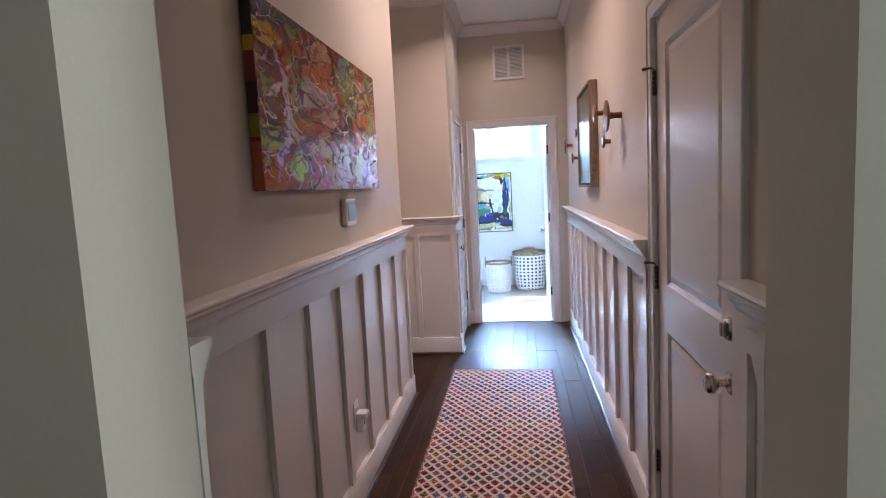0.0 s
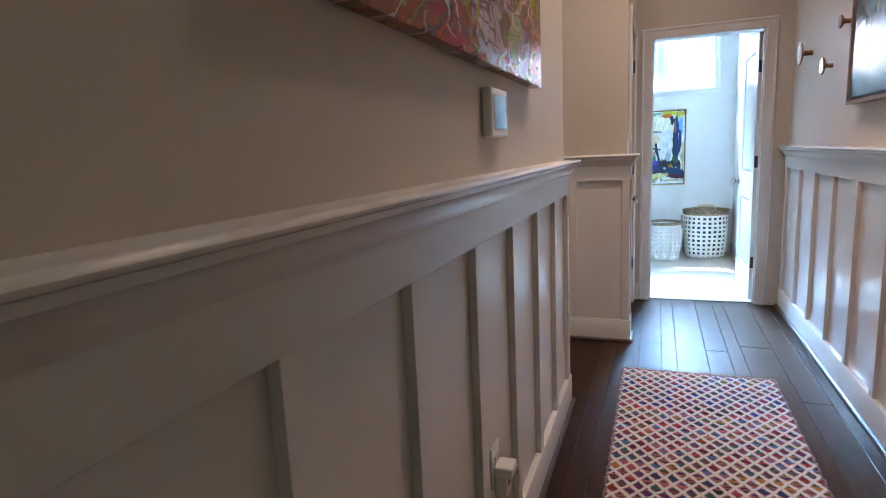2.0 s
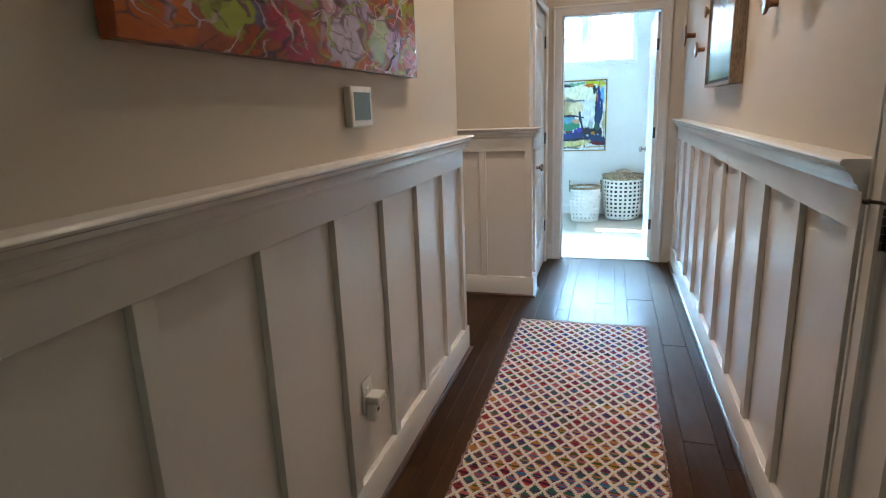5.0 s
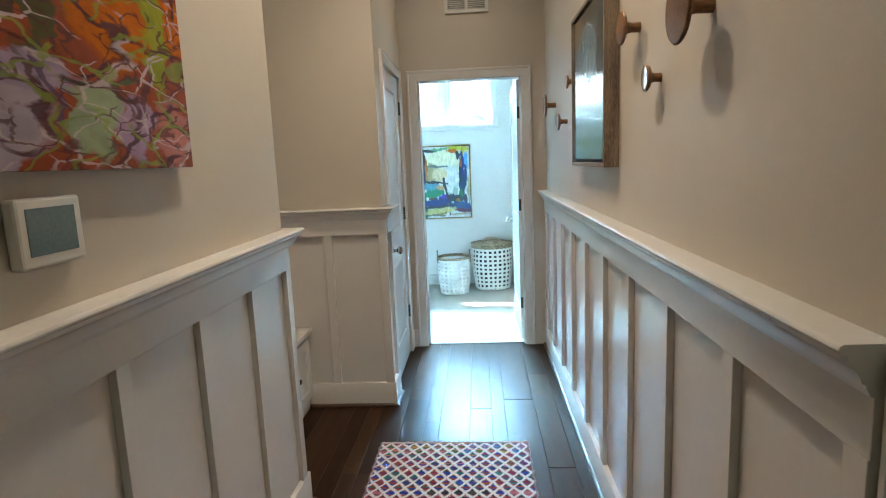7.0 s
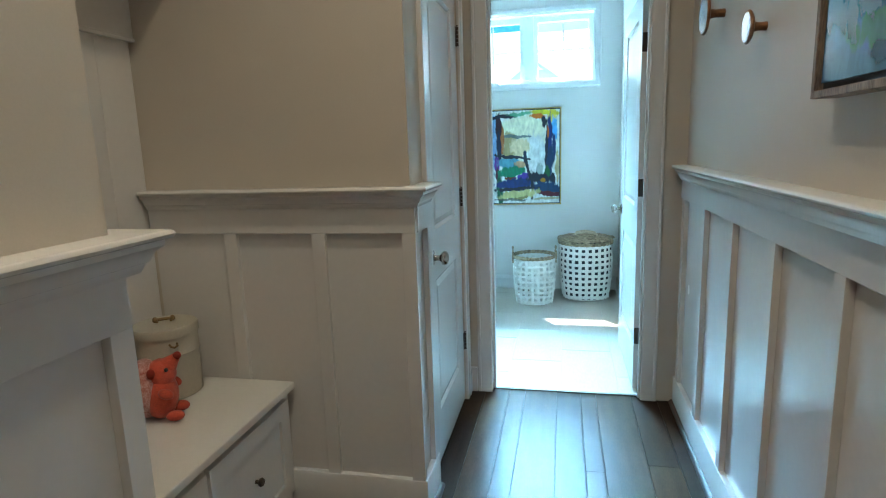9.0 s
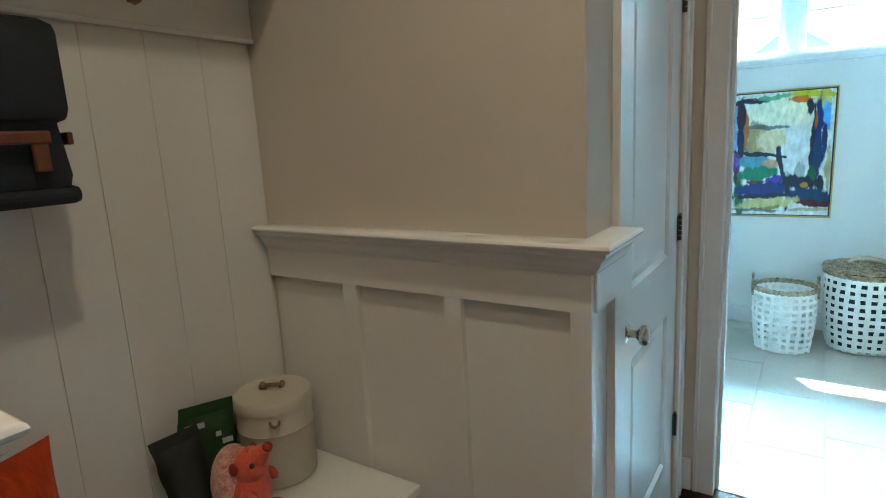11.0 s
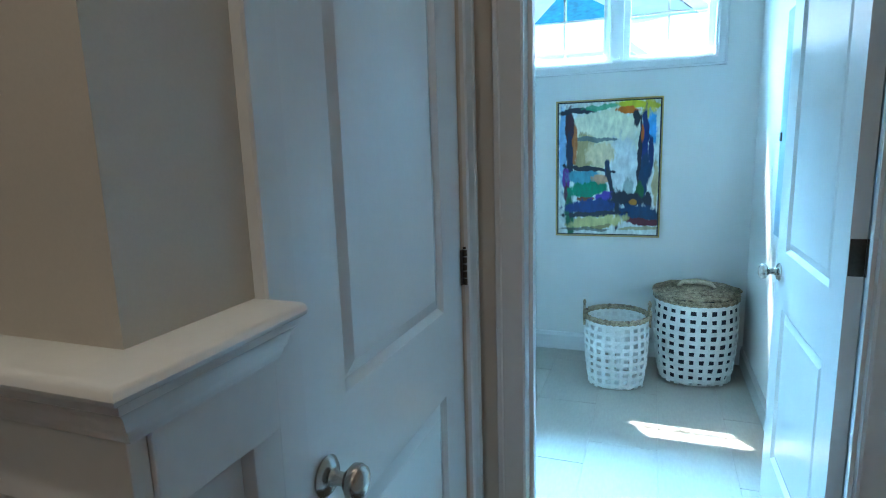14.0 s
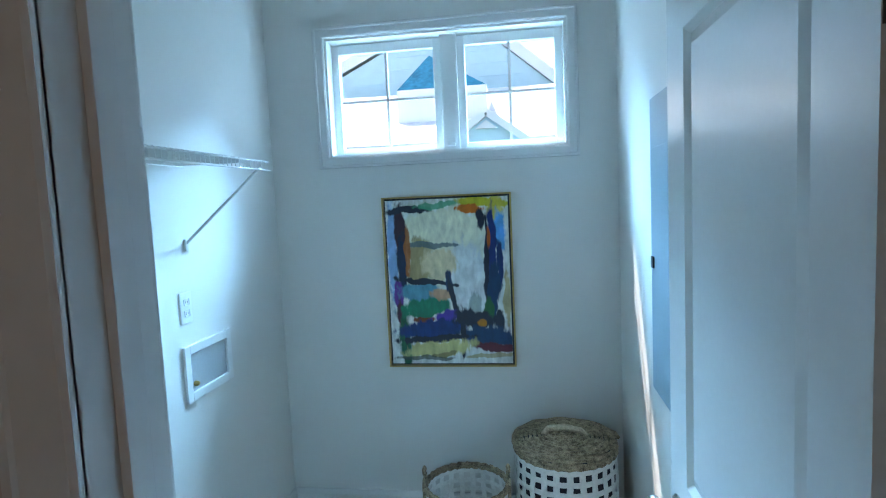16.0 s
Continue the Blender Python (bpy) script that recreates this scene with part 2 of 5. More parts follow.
# mouldings
CAP_PROFILE = [(0.0, 0.0), (0.066, 0.0), (0.071, -0.003), (0.073, -0.008), (0.071, -0.013), (0.066, -0.016), (0.060, -0.0165), (0.0595, -0.027), (0.054, -0.031), (0.048, -0.037), (0.044, -0.045), (0.041, -0.053), (0.036, -0.0545), (0.0355, -0.059), (0.032, -0.065), (0.029, -0.071), (0.0, -0.072)]
BASE_PROFILE = [(0.0, 0.002), (0.028, 0.002), (0.028, BASE - 0.004), (0.025, BASE), (0.0, BASE)]
SHOE_PROFILE = [(0.0285, 0.001), (0.045, 0.001), (0.0445, 0.008), (0.041, 0.014), (0.035, 0.018), (0.0285, 0.019)]
CROWN_PROFILE = [(0.0, HC - 0.10), (0.010, HC - 0.10), (0.014, HC - 0.085), (0.030, HC - 0.070), (0.045, HC - 0.050), (0.060, HC - 0.030), (0.075, HC - 0.020), (0.080, HC - 0.012), (0.080, HC - 0.001), (0.0, HC - 0.001)]
CAPZ = [(d, CAP + z) for d, z in CAP_PROFILE]


def wainscot(name, label, path, runs):
    """Chair-rail cap, top rail, base and stiles on walls. runs: (axis, face, outward sign, from, to, stile places, stile width)."""
    top = tagged(part(name, sweep(bmesh.new(), path, CAPZ), TRIM, None, smooth=True), label, "wainscot", kind="structure")
    part("baseboard", sweep(bmesh.new(), path, BASE_PROFILE), TRIM, top, smooth=True)
    part("shoe_moulding", sweep(bmesh.new(), path, SHOE_PROFILE), SHOE, top, "dark stained quarter-round moulding", True)
    for axis, face, sign, a, b, places, width in runs:
        def slab(u0, u1, z0, z1, d0, d1, bev=0.0015):
            f0, f1 = sorted((face + sign * d0, face + sign * d1))
            return box(bmesh.new(), f0, f1, u0, u1, z0, z1, bev) if axis == "x" else box(bmesh.new(), u0, u1, f0, f1, z0, z1, bev)
        part("panel", slab(a, b, 0.02, CAP - 0.05, 0.0, 0.004, 0), TRIM, top)
        part("rail", slab(a, b, RAIL, CAP - 0.068, 0.004, 0.025), TRIM, top)
        for u in places:
            part("stile", slab(u, u + width, BASE - 0.01, RAIL + 0.0005, 0.004, 0.0245), TRIM, top)
    return top


wainscot("wainscot_left", "white board-and-batten wainscot with a moulded cap", [(XO0, YO1 + 0.004), (XL, YO1 + 0.004), (XL, YE), (XNB, YE)],
         [("x", XL, 1, YO1 + 0.02, YE, [0.989 + 0.367 * k for k in range(0, 8)] + [YE - 0.05], 0.050),
          ("y", YO1 + 0.004, 1, XO0 + 0.001, XL, [XO0 - 0.051, XL + 0.022], 0.05)])
wainscot("wainscot_right", "white board-and-batten wainscot with a moulded cap", [(XR, YD - 0.016), (XR, 2.432)],
         [("x", XR, -1, 2.432, YD - 0.02, [2.436] + [2.832 + 0.396 * k for k in range(0, 9)], 0.05)])
wainscot("wainscot_right_stub", "short white wainscot beside the entrance door", [(XR, 1.474), (XR, YO1 + 0.004), (XO1, YO1 + 0.004)],
         [("x", XR, -1, YO1 + 0.02, 1.474, [YO1 + 0.025, 1.422], 0.05), ("y", YO1 + 0.004, 1, XO1 + 0.001, XR - 0.02, [XO1 + 0.001], 0.05)])
wainscot("wainscot_closet", "white board-and-batten wainscot wrapping the closet corner", [(XNB + 0.02, YN), (XB, YN), (XB, 5.184)],
         [("y", YN, -1, XNB + 0.02, XB + 0.019, [-1.205, -0.866, XB - 0.03], 0.049), ("x", XB, 1, YN - 0.004, 5.18, [5.13], 0.05)])
crown = bmesh.new()
sweep(crown, [(XO1, YO1 + 0.004), (XO0, YO1 + 0.004), (XL, YO1 + 0.004), (XL, YE), (XNB, YE), (XNB, YN), (XB, YN), (XB, YD), (XR, YD), (XR, YO1 + 0.004)][1:], CROWN_PROFILE)
structure("trim_crown", crown, TRIM, "white crown moulding under the ceiling", "trim")


# ---- doors and casings ----
def ring(bm, x0, x1, z0, z1, y, inset, y2):
    """A mitred sloping frame from a rectangle at depth y to a smaller one at depth y2."""
    a = [bm.verts.new(p) for p in ((x0, y, z0), (x1, y, z0), (x1, y, z1), (x0, y, z1))]
    b = [bm.verts.new(p) for p in ((x0 + inset, y2, z0 + inset), (x1 - inset, y2, z0 + inset), (x1 - inset, y2, z1 - inset), (x0 + inset, y2, z1 - inset))]
    for k in range(4):
        bm.faces.new((a[k], a[(k + 1) % 4], b[(k + 1) % 4], b[k]))
    return b


def door_slab(w, h, side=0.125, mid0=0.775, mid1=0.99, top=0.115, foot=0.22):
    """A two-panel moulded door: x along the width from the hinge, y through its thickness, z up."""
    bm, t = bmesh.new(), 0.035
    spans = ((0, side, 0, h), (w - side, w, 0, h), (side, w - side, 0, foot), (side, w - side, mid0, mid1), (side, w - side, h - top, h))
    for x0, x1, z0, z1 in spans:
        box(bm, x0, x1, 0, t, z0, z1)
    for z0, z1 in ((foot, mid0), (mid1, h - top)):
        for y, s in ((0, 1), (t, -1)):
            x0, x1 = side, w - side
            b = ring(bm, x0, x1, z0, z1, y, 0.014, y + s * 0.011)
            i = 0.014
            b = ring(bm, x0 + i, x1 - i, z0 + i, z1 - i, y + s * 0.011, 0.026, y + s * 0.004)
            bm.faces.new(b)
    bmesh.ops.remove_doubles(bm, verts=bm.verts, dist=0.00001)
    return bm


def casing(name, label, axis, face, sign, u0, u1, top, width, depth=0.018):
    """Mitred flat casing with a rounded back band round three sides of an opening."""
    prof = [(0.0, 0.0), (depth * 0.55, 0.0), (depth * 0.8, 0.006), (depth * 0.8, width - 0.018), (depth, width - 0.014), (depth, width - 0.003), (depth * 0.8, width), (0.0, width)]
    bm = bmesh.new()
    rows = []
    for (u, z), (du, dz) in zip(((u0, 0.002), (u0, top), (u1, top), (u1, 0.002)), ((-1, 0), (-1, 1), (1, 1), (1, 0))):
        row = []
        for d, o in prof:
            f, uu, zz = face + sign * d, u + du * o, z + dz * o
            row.append(bm.verts.new((f, uu, zz) if axis == "x" else (uu, f, zz)))
        rows.append(row)
    for a, b in zip(rows, rows[1:]):
        for k in range(len(prof)):
            j = (k + 1) % len(prof)
            bm.faces.new((a[k], a[j], b[j], b[k]))
    bm.faces.new(rows[0])
    bm.faces.new(rows[-1])
    return structure(name, bm, TRIM, label, "trim")


def knob(parent, at, mat=NICKEL):
    k = part("door_handle", lathe(bmesh.new(), [(0.0, 0.0), (0.030, 0.0), (0.032, 0.004), (0.026, 0.010), (0.014, 0.013), (0.0105, 0.020), (0.0105, 0.034), (0.018, 0.038), (0.0265, 0.046), (0.0275, 0.055), (0.024, 0.063), (0.014, 0.068), (0.0, 0.069)], 28), mat, parent, "satin metal round door knob", True, at)
    return k


def hinge(parent, at, mat=BRONZE, stop=False):
    bm = bmesh.new()
    box(bm, -0.016, 0.016, -0.0015, 0.0015, -0.045, 0.045, 0.0008)
    for k in range(5):
        tube(bm, [(0, -0.006, -0.045 + 0.0182 * k), (0, -0.006, -0.0285 + 0.0182 * k)], 0.0065, 10)
    tube(bm, [(0, -0.006, 0.046), (0, -0.006, 0.052)], 0.005, 8)
    if stop:
        tube(bm, [(0, -0.006, 0.052), (0.004, -0.018, 0.056), (-0.012, -0.034, 0.056)], 0.004, 8)
        tube(bm, [(-0.010, -0.032, 0.056), (-0.018, -0.040, 0.056)], 0.007, 10)
    return part("hinge", bm, mat, parent, "dark bronze hinge", True, at)


ALONG_Y = pose(0, 0, 0, 0, 0, 90)
# entrance door in the right-hand wall, closed: x runs from the hinge towards the start
door_1 = tagged(part("door_1", door_slab(0.811, 2.03, mid0=0.885, mid1=1.06), DOOR, None, at=pose(XR + 0.006, 2.358, 0.008, 0, 0, -90)), "closed white two-panel door in the passage wall", "door", kind="structure")
for z in (0.33, 1.07, 1.80):
    hinge(door_1, pose(-0.006, -0.004, z), BRONZE, z > 0.5)
knob(door_1, pose(0.762, 0.0, 0.92, 90, 0, 0))
part("deadbolt", lathe(bmesh.new(), [(0.0, 0.0), (0.031, 0.0), (0.031, 0.008), (0.026, 0.016), (0.0, 0.018)], 24), NICKEL, door_1, "satin nickel deadbolt rose", True, pose(0.762, 0.0, 1.06, 90, 0, 0))
part("thumb_turn", box(bmesh.new(), -0.006, 0.006, -0.030, -0.014, -0.018, 0.018, 0.003), NICKEL, door_1, at=pose(0.762, 0.0, 1.06))
casing("casing_door_1", "white casing round the closed passage door", "x", XR, -1, 1.545, 2.360, 2.042, 0.066)
# closet door, closed
door_2 = tagged(part("door_2", door_slab(0.721, 2.058, side=0.135, mid0=0.795, mid1=1.0), DOOR, None, at=pose(XB - 0.008, 5.975, 0.008, 0, 0, -90) @ Matrix.Diagonal((1, -1, 1, 1))), "closed white two-panel closet door", "door", kind="structure")
for z in (0.322, 1.08, 1.848):
    hinge(door_2, pose(-0.004, -0.003, z))
knob(door_2, pose(0.660, 0.0, 0.90, 90, 0, 0))
casing("casing_door_2", "white casing round the closet door", "x", XB, 1, 5.253, 5.977, 2.072, 0.068)
# laundry door, standing open against the laundry's right-hand wall
door_3 = tagged(part("door_3", door_slab(0.755, 2.045, mid0=0.785, mid1=0.985), DOOR, None, at=pose(0.401, YD + 0.114, 0.010, 0, 0, 90.5)), "white two-panel laundry door standing open", "door", kind="structure")
for z in (0.30, 1.09, 1.80):
    bmh = bmesh.new()
    box(bmh, -0.002, 0.001, 0.001, 0.034, z - 0.045, z + 0.045, 0.0005)
    tube(bmh, [(-0.005, -0.005, z - 0.045), (-0.005, -0.005, z + 0.046)], 0.0065, 10)
    part("hinge", bmh, BRONZE, door_3, "dark bronze hinge", True)
knob(door_3, pose(0.690, 0.035, 0.905, -90, 0, 0))
knob(door_3, pose(0.690, 0.0, 0.905, 90, 0, 0))
casing("casing_door_3", "white casing round the laundry doorway", "y", YD, -1, -0.381, 0.390, 2.06, 0.078)
structure("casing_laundry", boxes((-0.456, -0.386, YD + 0.1205, YD + 0.137, 0.002, 2.065), (-0.456, 0.40, YD + 0.1205, YD + 0.137, 2.065, 2.135), (0.402, 0.47, YD + 0.0555, YD + 0.072, 0.002, 2.065), bevel=0.002), TRIM, "white casing on the laundry side of the doorway", "trim")
structure("jamb", boxes((-0.40, -0.381, YD - 0.004, YD + 0.124, 0.002, 2.08), (0.390, 0.40, YD - 0.004, YD + 0.056, 0.002, 2.08), (-0.381, 0.390, YD - 0.004, YD + 0.124, 2.06, 2.08), (-0.381, -0.369, YD + 0.045, YD + 0.08, 0.002, 2.06), (0.381, 0.390, YD + 0.012, YD + 0.034, 0.002, 2.06), bevel=0.001), TRIM, "white door jamb of the laundry doorway", "trim")
structure("threshold", boxes((-0.381, 0.381, YD + 0.035, YD + 0.052, -0.004, 0.006), bevel=0.002), NICKEL, "thin metal strip between wood and tile", "trim")
# baseboards that have no wainscot above them
LBASE = [(0.0, 0.0), (0.016, 0.0), (0.016, 0.095), (0.012, 0.105), (0.008, 0.118), (0.0, 0.12)]
structure("baseboard_laundry", sweep(bmesh.new(), [(-0.455, YD + 0.12), (LX0, YD + 0.12), (LX0, LY), (LX1, LY), (LX1, YD + 0.056), (0.472, YD + 0.056)][::1], [(d, z) for d, z in LBASE]), TRIM, "white baseboard round the laundry", "baseboard")
structure("baseboard_end", boxes((XB, -0.463, YD - 0.016, YD - 0.001, 0.0, 0.14), (XB + 0.001, XB + 0.016, 6.047, YD - 0.016, 0, 0.14), bevel=0.003), TRIM, "short white baseboard beside the laundry doorway", "baseboard")

# ---- laundry window ----
window_1 = structure("window_1", boxes((WX0, WX0 + 0.012, LY + 0.002, LY + 0.148, WZ0, WZ1), (WX1 - 0.012, WX1, LY + 0.002, LY + 0.148, WZ0, WZ1), (WX0 + 0.012, WX1 - 0.012, LY + 0.002, LY + 0.148, WZ1 - 0.012, WZ1), (WX0 + 0.012, WX1 - 0.012, LY + 0.002, LY + 0.148, WZ0, WZ0 + 0.012)), TRIM, "high white double window over the framed painting", "window")
wc = bmesh.new()
PW = 0.053
wp = [(0.0, 0.0), (0.010, 0.0), (0.014, 0.008), (0.014, PW - 0.016), (0.020, PW - 0.012), (0.020, PW - 0.002), (0.016, PW), (0.0, PW)]
rows = []
for (u, z), (du, dz) in zip(((WX0, WZ0), (WX0, WZ1), (WX1, WZ1), (WX1, WZ0)), ((-1, -1), (-1, 1), (1, 1), (1, -1))):
    rows.append([wc.verts.new((u + du * o, LY - d, z + dz * o)) for d, o in wp])
for k in range(4):
    for j in range(len(wp)):
        i = (j + 1) % len(wp)
        wc.faces.new((rows[k][j], rows[k][i], rows[(k + 1) % 4][i], rows[(k + 1) % 4][j]))
part("window_frame", wc, TRIM, window_1, "white mitred window casing")
GLASS = bpy.data.materials.new("window_glass")
GLASS.use_nodes = True
gb = GLASS.node_tree.nodes["Principled BSDF"]
gb.inputs["Transmission Weight"].default_value, gb.inputs["Roughness"].default_value, gb.inputs["IOR"].default_value = 1.0, 0.0, 1.02
gb.inputs["Base Color"].default_value = (0.96, 0.99, 1.0, 1)
for x0, x1 in ((WX0 + 0.03, -0.371), (-0.253, WX1 - 0.03)):
    xm, zm = (x0 + x1) / 2, (WZ0 + WZ1) / 2 - 0.01
    y0, y1 = LY + 0.075, LY + 0.115
    part("sash", boxes((x0 - 0.018, x0 + 0.02, y0, y1, WZ0 + 0.012, WZ1 - 0.02), (x1 - 0.02, x1 + 0.018, y0, y1, WZ0 + 0.012, WZ1 - 0.02), (x0 + 0.02, x1 - 0.02, y0, y1, WZ0 + 0.012, WZ0 + 0.045), (x0 + 0.02, x1 - 0.02, y0, y1, WZ1 - 0.065, WZ1 - 0.02), bevel=0.002), PLASTIC, window_1)
    part("muntin", boxes((xm - 0.007, xm + 0.007, y0 + 0.012, y0 + 0.022, WZ0 + 0.04, WZ1 - 0.06), (x0, x1, y0 + 0.013, y0 + 0.021, zm - 0.007, zm + 0.007)), PLASTIC, window_1)
    g = part("pane", boxes((x0 + 0.015, x1 - 0.015, y0 + 0.024, y0 + 0.028, WZ0 + 0.04, WZ1 - 0.06)), GLASS, window_1)
    g.visible_shadow = False
part("mullion", boxes((-0.371 + 0.018, -0.253 - 0.018, LY + 0.055, LY + 0.120, WZ0 + 0.012, WZ1 - 0.012), bevel=0.002), PLASTIC, window_1)
part("latch", boxes((-0.332, -0.292, LY + 0.035, LY + 0.055, WZ0 + 0.030, WZ0 + 0.045), bevel=0.003), PLASTIC, window_1)


# ---- paintings ----
def painting(name, ground, axis, strokes, rough=0.35, streak=(26, 9, 14), veins=(), wobble=0.16, grow=1.0):
    """Brushed paint on canvas: soft-edged, wobbling strokes laid over one another. Strokes: centre, half sizes, turn, colour, cover."""
    mat = bpy.data.materials.new(name)
    mat.use_nodes = True
    nt = mat.node_tree
    n, l = nt.nodes, nt.links
    b = n["Principled BSDF"]
    b.inputs["Roughness"].default_value = rough
    sep = n.new("ShaderNodeSeparateXYZ")
    l.new(n.new("ShaderNodeTexCoord").outputs["Generated"], sep.inputs[0])
    uv = n.new("ShaderNodeCombineXYZ")
    l.new(sep.outputs[axis], uv.inputs[0])
    l.new(sep.outputs[2], uv.inputs[1])
    wob = n.new("ShaderNodeTexNoise")
    wob.inputs["Scale"].default_value, wob.inputs["Detail"].default_value = 6.0, 5.0
    l.new(uv.outputs[0], wob.inputs["Vector"])
    shift = n.new("ShaderNodeVectorMath")
    shift.operation = "MULTIPLY_ADD"
    l.new(wob.outputs["Color"], shift.inputs[0])
    shift.inputs[1].default_value, shift.inputs[2].default_value = (wobble, wobble, 0), (-wobble / 2, -wobble / 2, 0)
    pos = n.new("ShaderNodeVectorMath")
    l.new(uv.outputs[0], pos.inputs[0])
    l.new(shift.outputs[0], pos.inputs[1])
    bris = n.new("ShaderNodeTexNoise")
    bris.inputs["Scale"].default_value, bris.inputs["Detail"].default_value = 1.0, 6.0
    bm_ = n.new("ShaderNodeVectorMath")
    bm_.operation = "MULTIPLY"
    bm_.inputs[1].default_value = streak
    l.new(pos.outputs[0], bm_.inputs[0])
    l.new(bm_.outputs[0], bris.inputs["Vector"])
    ramp = n.new("ShaderNodeMix")
    ramp.data_type = "RGBA"
    ramp.inputs[6].default_value, ramp.inputs[7].default_value = (*[c * 0.8 for c in ground], 1), (*[min(1, c * 1.12) for c in ground], 1)
    l.new(bris.outputs["Fac"], ramp.inputs[0])
    out = ramp.outputs[2]
    for cu, cv, ru, rv, turn, colour, cover in strokes:
        mp = n.new("ShaderNodeMapping")
        mp.vector_type = "TEXTURE"
        mp.inputs["Location"].default_value = (cu, cv, 0)
        mp.inputs["Rotation"].default_value = (0, 0, radians(turn))
        mp.inputs["Scale"].default_value = (ru * grow, rv * grow, 1)
        l.new(pos.outputs[0], mp.inputs[0])
        ln = n.new("ShaderNodeVectorMath")
        ln.operation = "LENGTH"
        l.new(mp.outputs[0], ln.inputs[0])
        ad = n.new("ShaderNodeMath")
        ad.operation = "MULTIPLY_ADD"
        ad.inputs[1].default_value = 1.3
        l.new(bris.outputs["Fac"], ad.inputs[0])
        l.new(ln.outputs["Value"], ad.inputs[2])
        mr = n.new("ShaderNodeMapRange")
        mr.inputs[1].default_value, mr.inputs[2].default_value = 1.74, 1.48
        mr.inputs[4].default_value = cover
        l.new(ad.outputs[0], mr.inputs[0])
        mx = n.new("ShaderNodeMix")
        mx.data_type = "RGBA"
        mx.inputs[7].default_value = (*colour, 1)
        l.new(mr.outputs[0], mx.inputs[0])
        l.new(out, mx.inputs[6])
        out = mx.outputs[2]
    for scale, colour, width, cover in veins:
        far = n.new("ShaderNodeTexNoise")
        far.inputs["Scale"].default_value, far.inputs["Detail"].default_value = scale * 0.8, 2.0
        l.new(uv.outputs[0], far.inputs["Vector"])
        bend = n.new("ShaderNodeVectorMath")
        bend.operation = "MULTIPLY_ADD"
        bend.inputs[1].default_value = (1.1 / scale, 1.6 / scale, 0)
        l.new(far.outputs["Color"], bend.inputs[0])
        l.new(pos.outputs[0], bend.inputs[2])
        vor = n.new("ShaderNodeTexVoronoi")
        vor.feature = "DISTANCE_TO_EDGE"
        vor.inputs["Scale"].default_value = scale
        l.new(bend.outputs[0], vor.inputs["Vector"])
        mr = n.new("ShaderNodeMapRange")
        mr.inputs[1].default_value, mr.inputs[2].default_value, mr.inputs[3].default_value, mr.inputs[4].default_value = width * 0.5, width, cover, 0.0
        l.new(vor.outputs["Distance"], mr.inputs[0])
        gate = n.new("ShaderNodeMapRange")
        gate.inputs[1].default_value, gate.inputs[2].default_value = 0.44, 0.50
        l.new(far.outputs["Fac"], gate.inputs[0])
        both = n.new("ShaderNodeMath")
        both.operation = "MULTIPLY"
        l.new(mr.outputs[0], both.inputs[0])
        l.new(gate.outputs[0], both.inputs[1])
        mx = n.new("ShaderNodeMix")
        mx.data_type = "RGBA"
        mx.inputs[7].default_value = (*colour, 1)
        l.new(both.outputs[0], mx.inputs[0])
        l.new(out, mx.inputs[6])
        out = mx.outputs[2]
    tone = n.new("ShaderNodeHueSaturation")
    tone.inputs["Saturation"].default_value = 1.15
    tv = n.new("ShaderNodeMapRange")
    tv.inputs[1].default_value, tv.inputs[2].default_value, tv.inputs[3].default_value, tv.inputs[4].default_value = 0.3, 0.7, 0.72, 1.15
    l.new(bris.outputs["Fac"], tv.inputs[0])
    l.new(tv.outputs[0], tone.inputs["Value"])
    l.new(out, tone.inputs["Color"])
    l.new(tone.outputs[0], b.inputs["Base Color"])
    bump = n.new("ShaderNodeBump")
    bump.inputs["Strength"].default_value, bump.inputs["Distance"].default_value = 0.25, 0.002
    l.new(bris.outputs["Fac"], bump.inputs["Height"])
    l.new(bump.outputs[0], b.inputs["Normal"])
    return mat


